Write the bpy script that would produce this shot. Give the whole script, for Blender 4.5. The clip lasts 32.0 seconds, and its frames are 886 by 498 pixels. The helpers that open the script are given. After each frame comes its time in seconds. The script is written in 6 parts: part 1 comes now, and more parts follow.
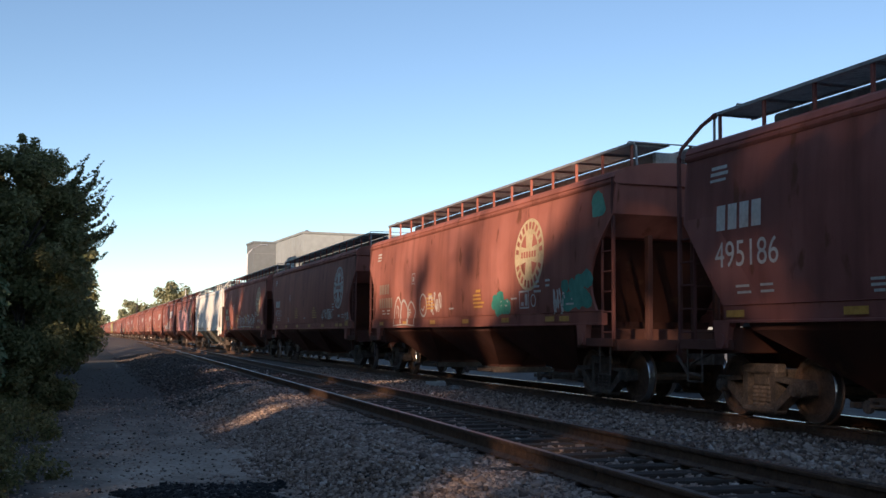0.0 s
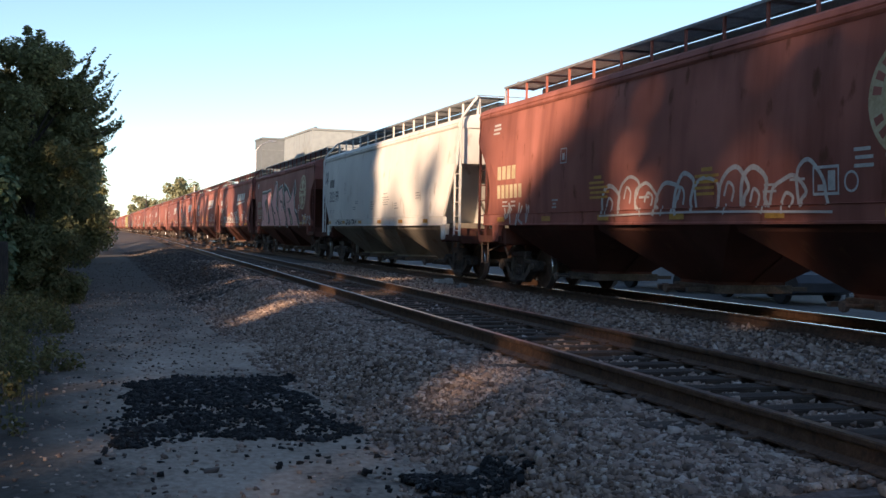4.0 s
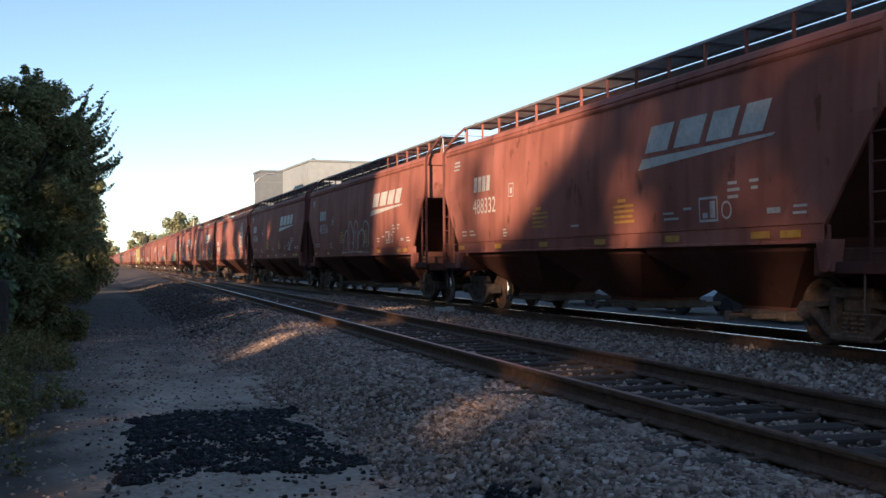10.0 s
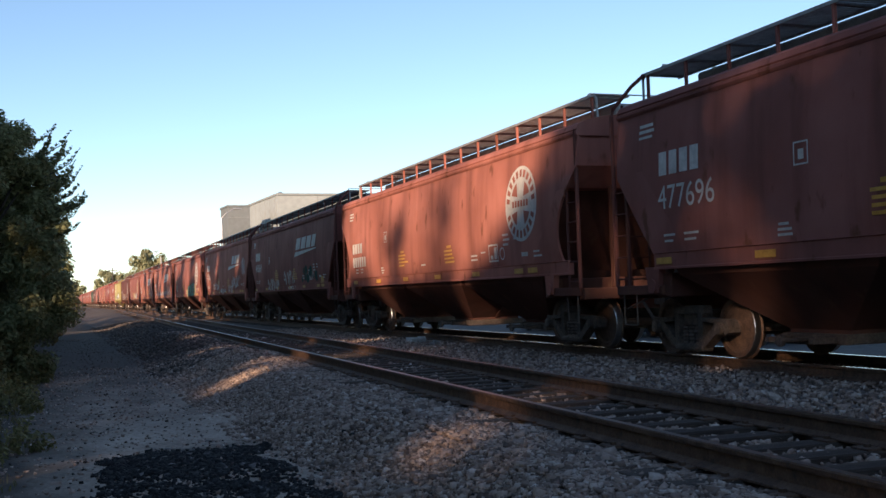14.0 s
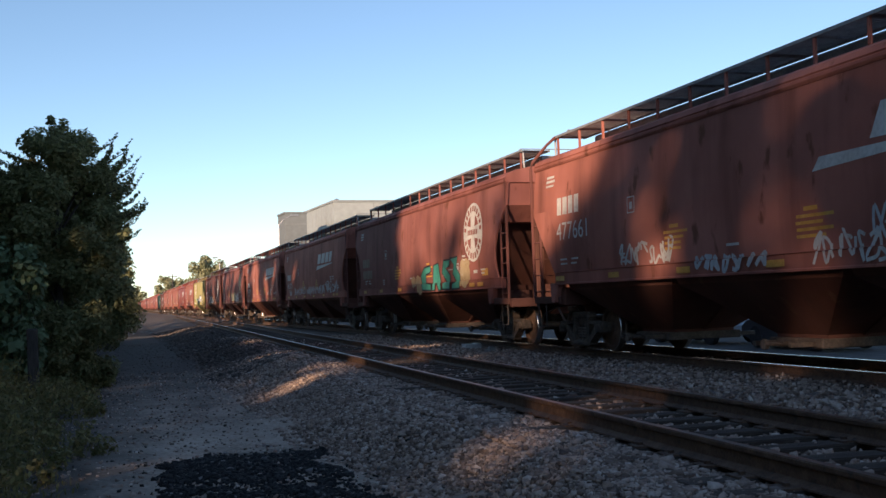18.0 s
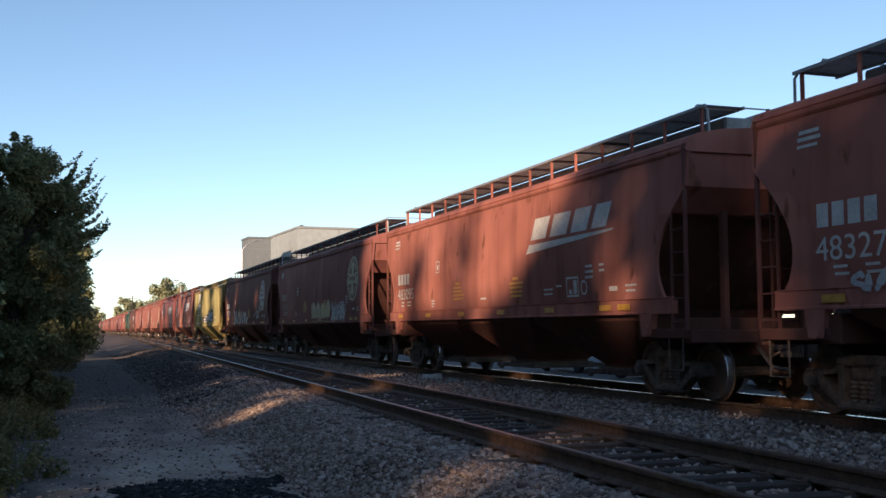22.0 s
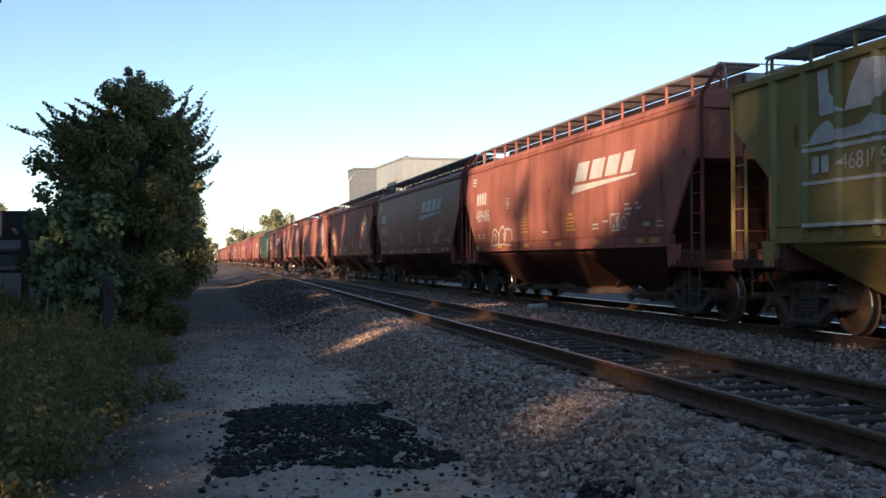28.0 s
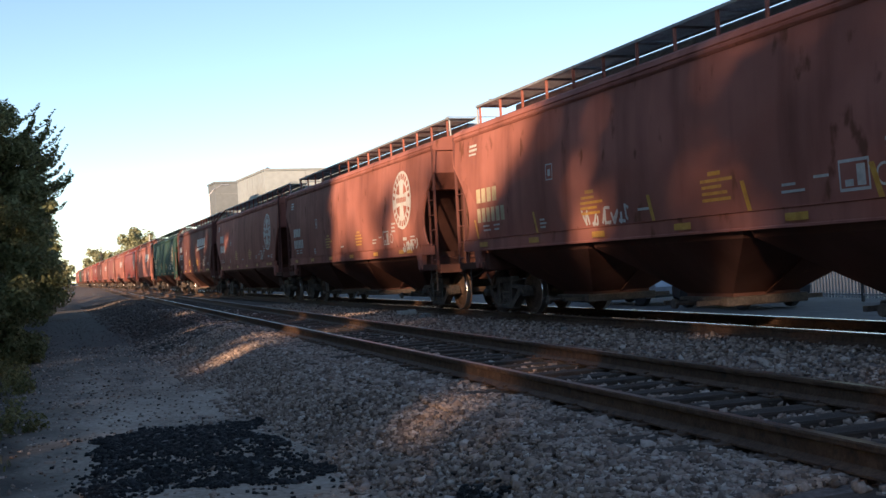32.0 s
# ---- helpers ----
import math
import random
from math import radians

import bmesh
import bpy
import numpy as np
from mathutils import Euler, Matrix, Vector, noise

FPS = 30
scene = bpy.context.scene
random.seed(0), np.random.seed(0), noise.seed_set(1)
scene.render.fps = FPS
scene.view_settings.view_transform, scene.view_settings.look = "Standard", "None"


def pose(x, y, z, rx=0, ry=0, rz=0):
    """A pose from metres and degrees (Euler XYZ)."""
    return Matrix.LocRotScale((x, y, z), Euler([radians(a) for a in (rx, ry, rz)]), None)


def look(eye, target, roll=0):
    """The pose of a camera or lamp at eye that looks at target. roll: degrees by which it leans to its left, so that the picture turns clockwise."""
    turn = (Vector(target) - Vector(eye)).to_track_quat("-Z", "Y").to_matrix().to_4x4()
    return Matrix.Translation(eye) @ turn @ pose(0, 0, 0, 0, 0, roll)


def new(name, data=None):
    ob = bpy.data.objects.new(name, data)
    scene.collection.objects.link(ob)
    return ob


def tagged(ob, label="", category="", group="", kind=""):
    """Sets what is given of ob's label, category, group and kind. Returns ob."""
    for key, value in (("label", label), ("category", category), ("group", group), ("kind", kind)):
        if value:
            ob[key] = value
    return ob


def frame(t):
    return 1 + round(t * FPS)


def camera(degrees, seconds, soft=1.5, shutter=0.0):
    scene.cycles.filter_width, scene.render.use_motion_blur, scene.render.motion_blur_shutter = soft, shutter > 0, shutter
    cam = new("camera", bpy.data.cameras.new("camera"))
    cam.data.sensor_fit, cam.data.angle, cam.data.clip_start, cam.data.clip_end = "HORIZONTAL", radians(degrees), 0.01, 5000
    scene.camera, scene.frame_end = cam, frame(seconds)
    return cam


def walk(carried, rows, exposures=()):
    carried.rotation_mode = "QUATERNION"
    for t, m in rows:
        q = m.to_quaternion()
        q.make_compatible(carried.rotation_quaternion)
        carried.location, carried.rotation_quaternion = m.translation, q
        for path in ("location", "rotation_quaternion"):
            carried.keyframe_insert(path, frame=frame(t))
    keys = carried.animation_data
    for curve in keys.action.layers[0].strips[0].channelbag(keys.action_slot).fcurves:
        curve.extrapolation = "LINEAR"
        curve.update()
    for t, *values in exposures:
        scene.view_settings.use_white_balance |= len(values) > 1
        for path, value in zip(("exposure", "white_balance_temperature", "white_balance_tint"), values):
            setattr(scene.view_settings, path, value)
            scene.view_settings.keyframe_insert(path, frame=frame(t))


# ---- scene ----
# ---------------------------------------------------------------- camera
# x: across the tracks (towards the train), y: along them, z: up from the rail tops.
EYE = (0.0, 0.0, 1.17)
cam = camera(45.06, 32.0, soft=1.5)
# seconds, yaw, pitch, roll
PATH = (
    (0, -18.71, 4.62, -0.46), (0.5, -18.87, 4.52, -0.67), (1, -18.97, 4.54, -0.71), (1.5, -19.12, 4.49, -0.81), (2, -19.68, 2.93, -1.47),
    (2.5, -19.42, 0.86, -1.55), (3, -18.87, -0.39, -1.73), (3.5, -18.51, -0.81, -1.36), (5.5, -17.81, -0.17, -0.06), (6, -17.83, 0.32, 0.76),
    (6.5, -17.91, 0.67, 0.94), (7, -17.96, 0.89, 0.81), (7.5, -18.03, 0.97, 0.76), (8, -18.12, 0.96, 0.64), (8.5, -18.16, 0.73, 0.69),
    (9, -18.36, 0.62, 0.53), (9.5, -18.3, 0.65, 0.39), (10, -18.27, 0.67, 0.32), (10.5, -18.45, 0.98, 0.39), (11, -18.62, 1.25, 0.66),
    (11.5, -18.97, 1.54, 0.54), (12, -19.41, 1.59, 0.48), (12.5, -19.56, 1.59, 0.52), (13, -19.6, 1.72, 1.41), (13.5, -19.68, 2, 1.61),
    (15.5, -20.06, 2.98, 4.04), (16, -17.78, 3.46, 3.42), (16.5, -17.19, 2.2, 5.7), (17, -16.72, 2.14, 3.94), (17.5, -16.97, 2.35, 2.76),
    (18, -16.9, 2.67, 1.93), (18.5, -16.52, 3.18, 3), (19, -16.29, 3.8, 2.44), (19.5, -15.97, 4.16, 2.33), (20, -16.12, 4.29, 1.86),
    (20.5, -17.7, 4.12, 1.01), (21, -18.58, 4.02, 1.04), (21.5, -19.15, 3.92, 0.99), (22, -18.92, 4.24, 0.32), (22.5, -18.68, 4, -0.15),
    (23, -17.91, 4.02, -1.6), (23.5, -17.94, 3.87, 2.35), (24, -18.14, 3.49, 1.9), (24.5, -17.72, 2.79, 3.6), (26.5, -16.31, 1.58, 1.86),
    (27, -16.07, 0.96, 2.11), (27.5, -13.96, 0.61, 1.13), (28, -13.3, 0.52, 0.28), (28.5, -14.02, 0.01, -0.15), (29, -16.12, 0.36, 2.24),
    (29.5, -17.05, 0.51, 3.54), (30, -18.08, 0.6, 3.81), (30.5, -19.3, 0.2, 3.27), (31, -20.66, 0.09, 3.32), (31.5, -20.12, 0.14, 2.54),
    (32, -20.43, 0.73, 3.11),
)
# seconds, stops, white balance
EXPOSURES = ((0.0, 0.5, 6700, 10), (1.6, 0.5, 6700, 10), (2.6, 0.97, 7000, 10), (3.5, 0.94, 6900, 10), (5.5, 0.82, 6800, 10), (13.5, 0.79, 6800, 10), (15.5, 0.58, 6700, 10), (24.5, 0.61, 6750, 10), (26.5, 0.79, 6800, 10), (32.0, 0.95, 7050, 10))
walk(cam, [(t, pose(*EYE, 90 + p, r, y)) for t, y, p, r in PATH], EXPOSURES)

# ---------------------------------------------------------------- sun and sky
SUN_AWAY = Vector((0.66, 0.75, 0.0)).normalized()      # the way the light goes, on the ground
SUN_UP = radians(16.0)
world = bpy.data.worlds.new("sky")
scene.world = world
world.use_nodes = True
_n = world.node_tree
_sky = _n.nodes.new("ShaderNodeTexSky")
_sky.sky_type, _sky.sun_disc = "NISHITA", False
_sky.sun_elevation = SUN_UP
_sky.sun_rotation = math.atan2(-SUN_AWAY.x, -SUN_AWAY.y)
_sky.air_density, _sky.dust_density, _sky.ozone_density = 0.80, 0.03, 2.1
_n.nodes["Background"].inputs["Strength"].default_value = 0.125
_n.links.new(_sky.outputs["Color"], _n.nodes["Background"].inputs["Color"])
_lamp = bpy.data.lights.new("sun", "SUN")
_lamp.energy, _lamp.angle, _lamp.color = 5.0, radians(1.1), (1.0, 0.72, 0.53)
sun = new("sun", _lamp)
sun.matrix_world = look(tuple(-60 * SUN_AWAY + Vector((0, 0, 60 * math.tan(SUN_UP)))), (0, 0, 0))

# ---------------------------------------------------------------- materials


def material(name):
    m = bpy.data.materials.new(name)
    m.use_nodes = True
    return m, m.node_tree.nodes, m.node_tree.links, m.node_tree.nodes["Principled BSDF"]


def ramp(nodes, stops):
    r = nodes.new("ShaderNodeValToRGB")
    e = r.color_ramp.elements
    while len(e) < len(stops):
        e.new(0.5)
    for k, (p, c) in zip(e, stops):
        k.position, k.color = p, (*c, 1.0)
    return r


def rough_surface(name, dark, mid, light, scale=6.0, rough=0.8, bump=0.3, metal=0.0, stretch=(1, 1, 1), coords="Object", fine=6.0, spots=0.0, spot_colour=(0.1, 0.1, 0.1)):
    """A surface with colour at two scales of noise, fine relief, and spots or stains if asked."""
    m, n, l, b = material(name)
    co = n.new("ShaderNodeTexCoord")
    mp = n.new("ShaderNodeMapping")
    mp.inputs["Scale"].default_value = stretch
    l.new(co.outputs[coords], mp.inputs["Vector"])
    big, small = n.new("ShaderNodeTexNoise"), n.new("ShaderNodeTexNoise")
    big.inputs["Scale"].default_value, small.inputs["Scale"].default_value = scale, scale * fine
    big.inputs["Detail"].default_value, small.inputs["Detail"].default_value = 5.0, 6.0
    for q in (big, small):
        l.new(mp.outputs["Vector"], q.inputs["Vector"])
    mix = n.new("ShaderNodeMath")
    mix.operation = "MULTIPLY_ADD"
    l.new(small.outputs["Fac"], mix.inputs[0])
    mix.inputs[1].default_value = 0.45
    half = n.new("ShaderNodeMath")
    half.operation = "MULTIPLY"
    half.inputs[1].default_value = 0.55
    l.new(big.outputs["Fac"], half.inputs[0])
    l.new(half.outputs[0], mix.inputs[2])
    r = ramp(n, ((0.33, dark), (0.5, mid), (0.68, light)))
    l.new(mix.outputs[0], r.inputs[0])
    colour = r.outputs["Color"]
    if spots:
        s = n.new("ShaderNodeTexNoise")
        s.inputs["Scale"].default_value, s.inputs["Detail"].default_value = scale * 0.6, 8.0
        s.inputs["Roughness"].default_value = 0.7
        l.new(mp.outputs["Vector"], s.inputs["Vector"])
        k = ramp(n, ((0.60 - spots * 0.1, (0, 0, 0)), (0.72 - spots * 0.1, (1, 1, 1))))
        l.new(s.outputs["Fac"], k.inputs[0])
        mx = n.new("ShaderNodeMix")
        mx.data_type = "RGBA"
        l.new(k.outputs["Color"], mx.inputs[0])
        l.new(colour, mx.inputs[6])
        mx.inputs[7].default_value = (*spot_colour, 1)
        colour = mx.outputs[2]
    l.new(colour, b.inputs["Base Color"])
    b.inputs["Roughness"].default_value = rough
    b.inputs["Metallic"].default_value = metal
    if bump:
        u = n.new("ShaderNodeBump")
        u.inputs["Strength"].default_value, u.inputs["Distance"].default_value = bump, 0.02
        l.new(small.outputs["Fac"], u.inputs["Height"])
        l.new(u.outputs["Normal"], b.inputs["Normal"])
    return m


def car_paint(name, base, grime=(0.06, 0.026, 0.02), rust=(0.15, 0.06, 0.035), fade=0.22, rough=0.62, gloss=0.04):
    """Weathered freight-car paint: faded patches, grime running down, a little rust."""
    m, n, l, b = material(name)
    co = n.new("ShaderNodeTexCoord")
    info = n.new("ShaderNodeObjectInfo")
    shift = n.new("ShaderNodeVectorMath")
    shift.operation = "ADD"
    many = n.new("ShaderNodeVectorMath")
    many.operation = "SCALE"
    many.inputs[0].default_value = (13.0, 37.0, 9.0)
    l.new(info.outputs["Random"], many.inputs["Scale"])
    l.new(co.outputs["Object"], shift.inputs[0])
    l.new(many.outputs[0], shift.inputs[1])

    def noise_of(scale, stretch, detail=5.0):
        mp = n.new("ShaderNodeMapping")
        mp.inputs["Scale"].default_value = stretch
        l.new(shift.outputs[0], mp.inputs["Vector"])
        t = n.new("ShaderNodeTexNoise")
        t.inputs["Scale"].default_value, t.inputs["Detail"].default_value = scale, detail
        l.new(mp.outputs["Vector"], t.inputs["Vector"])
        return t.outputs["Fac"]

    patches, streaks, grain = noise_of(0.5, (1, 1, 1)), noise_of(2.2, (1, 1, 0.12), 7.0), noise_of(35.0, (1, 1, 1))
    light = tuple(min(1, c * (1 + fade) + 0.015) for c in base)
    dark = tuple(c * (1 - fade) for c in base)
    r = ramp(n, ((0.3, dark), (0.5, base), (0.7, light)))
    l.new(patches, r.inputs[0])
    k = ramp(n, ((0.47, (0, 0, 0)), (0.78, (0.5, 0.5, 0.5))))
    l.new(streaks, k.inputs[0])
    mx = n.new("ShaderNodeMix")
    mx.data_type = "RGBA"
    l.new(k.outputs["Color"], mx.inputs[0])
    l.new(r.outputs["Color"], mx.inputs[6])
    mx.inputs[7].default_value = (*grime, 1)
    k2 = ramp(n, ((0.62, (0, 0, 0)), (0.70, (0.8, 0.8, 0.8))))
    l.new(noise_of(3.0, (1, 1, 0.5), 9.0), k2.inputs[0])
    mx2 = n.new("ShaderNodeMix")
    mx2.data_type = "RGBA"
    l.new(k2.outputs["Color"], mx2.inputs[0])
    l.new(mx.outputs[2], mx2.inputs[6])
    mx2.inputs[7].default_value = (*rust, 1)
    l.new(mx2.outputs[2], b.inputs["Base Color"])
    b.inputs["Roughness"].default_value = rough
    b.inputs["Specular IOR Level"].default_value = gloss
    u = n.new("ShaderNodeBump")
    u.inputs["Strength"].default_value, u.inputs["Distance"].default_value = 0.25, 0.01
    l.new(grain, u.inputs["Height"])
    l.new(u.outputs["Normal"], b.inputs["Normal"])
    return m


def leaf_material(name, dark, light):
    m, n, l, b = material(name)
    g = n.new("ShaderNodeNewGeometry")
    r = ramp(n, ((0.0, dark), (1.0, light)))
    l.new(g.outputs["Random Per Island"], r.inputs[0])
    l.new(r.outputs["Color"], b.inputs["Base Color"])
    b.inputs["Roughness"].default_value = 0.6
    b.inputs["Specular IOR Level"].default_value = 0.25
    t = n.new("ShaderNodeBsdfTranslucent")
    l.new(r.outputs["Color"], t.inputs["Color"])
    a = n.new("ShaderNodeMixShader")
    a.inputs[0].default_value = 0.32
    l.new(b.outputs[0], a.inputs[1])
    l.new(t.outputs[0], a.inputs[2])
    l.new(a.outputs[0], n["Material Output"].inputs["Surface"])
    return m


def stone_material(name, stops, rough=0.85):
    m, n, l, b = material(name)
    g = n.new("ShaderNodeNewGeometry")
    r = ramp(n, stops)
    l.new(g.outputs["Random Per Island"], r.inputs[0])
    co = n.new("ShaderNodeTexCoord")
    t = n.new("ShaderNodeTexNoise")
    t.inputs["Scale"].default_value = 60.0
    l.new(co.outputs["Object"], t.inputs["Vector"])
    mx = n.new("ShaderNodeMix")
    mx.data_type, mx.blend_type = "RGBA", "MULTIPLY"
    mx.inputs[0].default_value = 0.5
    l.new(r.outputs["Color"], mx.inputs[6])
    l.new(t.outputs["Fac"], mx.inputs[7])
    l.new(mx.outputs[2], b.inputs["Base Color"])
    b.inputs["Roughness"].default_value = rough
    return m


M_PATH = rough_surface("pale_dust", (0.16, 0.122, 0.094), (0.35, 0.278, 0.217), (0.49, 0.405, 0.33), 1.1, 0.95, 0.9, fine=16, stretch=(1, 0.7, 1), spots=0.5, spot_colour=(0.06, 0.055, 0.05))


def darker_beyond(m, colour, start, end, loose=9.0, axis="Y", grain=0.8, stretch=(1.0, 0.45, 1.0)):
    """Darkens the colour, in ragged tongues, further along an axis: painted shade and dark soil."""
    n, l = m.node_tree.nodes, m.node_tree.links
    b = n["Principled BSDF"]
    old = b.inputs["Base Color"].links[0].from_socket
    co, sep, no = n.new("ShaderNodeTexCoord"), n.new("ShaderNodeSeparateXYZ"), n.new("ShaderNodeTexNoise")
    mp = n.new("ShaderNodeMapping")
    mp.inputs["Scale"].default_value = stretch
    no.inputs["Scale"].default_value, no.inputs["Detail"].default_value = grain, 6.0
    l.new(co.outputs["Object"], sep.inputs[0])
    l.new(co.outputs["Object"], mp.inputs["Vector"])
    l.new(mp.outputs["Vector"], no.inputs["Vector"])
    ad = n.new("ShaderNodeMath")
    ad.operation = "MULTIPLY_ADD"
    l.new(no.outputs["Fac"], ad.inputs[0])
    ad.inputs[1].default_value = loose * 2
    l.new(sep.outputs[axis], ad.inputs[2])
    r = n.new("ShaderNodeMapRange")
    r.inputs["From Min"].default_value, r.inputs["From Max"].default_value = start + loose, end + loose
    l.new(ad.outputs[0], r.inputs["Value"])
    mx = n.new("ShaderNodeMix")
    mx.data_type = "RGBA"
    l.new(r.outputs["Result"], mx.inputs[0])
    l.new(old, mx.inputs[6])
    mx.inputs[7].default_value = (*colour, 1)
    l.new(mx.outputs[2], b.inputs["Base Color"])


# dark soil and shade under the weeds at the path's edge, put into the colour
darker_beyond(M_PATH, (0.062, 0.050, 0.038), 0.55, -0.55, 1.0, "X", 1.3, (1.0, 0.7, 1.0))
# further along: dark soil and tree shade, both put into the colour
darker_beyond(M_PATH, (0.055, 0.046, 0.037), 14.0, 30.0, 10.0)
M_BED = rough_surface("ballast_bed", (0.07, 0.054, 0.048), (0.165, 0.13, 0.115), (0.29, 0.24, 0.215), 9.0, 0.95, 1.0, fine=3)
# the far bed darkens for the trees' shade, put into its colour
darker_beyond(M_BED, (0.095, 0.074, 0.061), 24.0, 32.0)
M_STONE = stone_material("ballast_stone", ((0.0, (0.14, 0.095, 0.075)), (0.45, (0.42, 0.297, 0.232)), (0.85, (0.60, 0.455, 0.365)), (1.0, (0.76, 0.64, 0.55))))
# darker copy of the ballast stone: shade on the far shoulder as colour
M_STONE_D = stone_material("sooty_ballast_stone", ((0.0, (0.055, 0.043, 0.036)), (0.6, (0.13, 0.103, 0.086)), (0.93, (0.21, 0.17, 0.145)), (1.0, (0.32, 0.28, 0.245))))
M_COAL = stone_material("dark_crushed_stone", ((0.0, (0.008, 0.008, 0.009)), (0.85, (0.022, 0.021, 0.021)), (0.96, (0.08, 0.075, 0.07)), (1.0, (0.3, 0.28, 0.27))))
M_TIE = rough_surface("creosoted_wood", (0.024, 0.017, 0.013), (0.058, 0.040, 0.029), (0.12, 0.085, 0.062), 5.0, 0.9, 0.6, stretch=(0.25, 3, 3))
M_RAIL = rough_surface("rusty_rail", (0.05, 0.026, 0.016), (0.105, 0.055, 0.032), (0.17, 0.10, 0.06), 8.0, 0.75, 0.3, spots=0.3, spot_colour=(0.03, 0.02, 0.016))
M_RAILTOP, _a, _b, _c = material("polished_rail_head")
_c.inputs["Base Color"].default_value, _c.inputs["Metallic"].default_value, _c.inputs["Roughness"].default_value = (0.55, 0.54, 0.53, 1), 1.0, 0.22
M_RAILDULL = rough_surface("dull_rail_head", (0.10, 0.07, 0.05), (0.17, 0.13, 0.10), (0.26, 0.22, 0.19), 8.0, 0.33, 0.05, metal=0.85)
M_RED = car_paint("oxide_red_paint", (0.375, 0.142, 0.108))
M_BROWN = car_paint("brown_red_paint", (0.285, 0.110, 0.091))
M_BRIGHT = car_paint("bright_oxide_paint", (0.26, 0.058, 0.048), grime=(0.12, 0.03, 0.026), fade=0.12, rough=0.45, gloss=0.08)
M_MAROON = car_paint("dark_maroon_paint", (0.15, 0.061, 0.052))
# darker copy of the car paint: grime and underbody shade in one colour
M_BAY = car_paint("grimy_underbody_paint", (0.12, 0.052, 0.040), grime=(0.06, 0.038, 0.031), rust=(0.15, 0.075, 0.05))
M_GREYW = car_paint("pale_grey_paint", (0.80, 0.77, 0.70), grime=(0.66, 0.63, 0.56), rust=(0.58, 0.52, 0.44), fade=0.08)
M_GREYBAY = car_paint("stained_grey_underbody_paint", (0.34, 0.30, 0.245), grime=(0.16, 0.13, 0.10), rust=(0.22, 0.16, 0.11), fade=0.15)
M_GREEN = car_paint("olive_green_paint", (0.32, 0.245, 0.095), grime=(0.16, 0.12, 0.055), rust=(0.18, 0.12, 0.05))
M_RIB = car_paint("pale_worn_rib_paint", (0.30, 0.27, 0.13), grime=(0.15, 0.13, 0.06), rust=(0.22, 0.17, 0.08))
M_TEAL = car_paint("dark_green_paint", (0.035, 0.075, 0.06), grime=(0.03, 0.04, 0.03))
M_UNDER = rough_surface("grimy_steel", (0.05, 0.037, 0.03), (0.10, 0.075, 0.06), (0.17, 0.13, 0.105), 5.0, 0.8, 0.3)
M_INK = rough_surface("faded_grey_lettering", (0.20, 0.195, 0.185), (0.28, 0.27, 0.255), (0.36, 0.35, 0.33), 3.0, 0.6, 0.0)
M_TRUCK = rough_surface("dusty_cast_steel", (0.04, 0.031, 0.025), (0.09, 0.068, 0.054), (0.165, 0.125, 0.097), 6.0, 0.85, 0.3)
M_WHEEL = rough_surface("rusty_wheel", (0.06, 0.037, 0.026), (0.12, 0.07, 0.047), (0.20, 0.12, 0.08), 7.0, 0.7, 0.2)
M_TREAD, _a, _b, _c = material("bright_wheel_tread")
_c.inputs["Base Color"].default_value, _c.inputs["Metallic"].default_value, _c.inputs["Roughness"].default_value = (0.6, 0.58, 0.56, 1), 1.0, 0.3
M_BOARD = rough_surface("galvanised_grating", (0.20, 0.205, 0.20), (0.30, 0.305, 0.30), (0.40, 0.40, 0.395), 5.0, 0.55, 0.3, metal=0.3)
M_WHITE = rough_surface("weathered_white_lettering", (0.42, 0.40, 0.37), (0.56, 0.54, 0.50), (0.68, 0.66, 0.62), 3.0, 0.6, 0.0)
M_CREAM = rough_surface("faded_cream_lettering", (0.40, 0.31, 0.17), (0.55, 0.45, 0.27), (0.64, 0.56, 0.38), 3.0, 0.6, 0.0)
M_FADED = rough_surface("worn_tan_lettering", (0.17, 0.10, 0.07), (0.26, 0.18, 0.13), (0.33, 0.25, 0.18), 3.0, 0.6, 0.0)
M_YELLOW = rough_surface("yellow_reflector", (0.42, 0.20, 0.03), (0.58, 0.30, 0.05), (0.66, 0.38, 0.08), 8.0, 0.5, 0.0)
M_BLACK = rough_surface("black_lettering", (0.012, 0.012, 0.013), (0.02, 0.02, 0.022), (0.04, 0.04, 0.04), 4.0, 0.6, 0.0)
M_PINK = rough_surface("pink_spray_paint", (0.52, 0.22, 0.22), (0.66, 0.31, 0.30), (0.74, 0.42, 0.40), 1.2, 0.6, 0.0)
M_AQUA = rough_surface("teal_spray_paint", (0.03, 0.20, 0.15), (0.05, 0.28, 0.21), (0.09, 0.36, 0.28), 1.5, 0.6, 0.0)
M_TAN = rough_surface("tan_spray_paint", (0.30, 0.21, 0.10), (0.42, 0.31, 0.17), (0.5, 0.4, 0.25), 1.5, 0.6, 0.0)
M_SILVER = rough_surface("silver_spray_paint", (0.36, 0.37, 0.38), (0.5, 0.51, 0.52), (0.62, 0.63, 0.64), 1.8, 0.5, 0.0)
M_CHERRY = rough_surface("red_spray_paint", (0.25, 0.01, 0.012), (0.36, 0.015, 0.02), (0.45, 0.03, 0.03), 2.0, 0.5, 0.0)
M_BARK = rough_surface("bark", (0.03, 0.024, 0.02), (0.07, 0.055, 0.045), (0.12, 0.1, 0.085), 6.0, 0.9, 0.8, stretch=(1, 1, 0.2))
M_LEAF = leaf_material("dark_green_leaves", (0.125, 0.14, 0.06), (0.30, 0.285, 0.13))
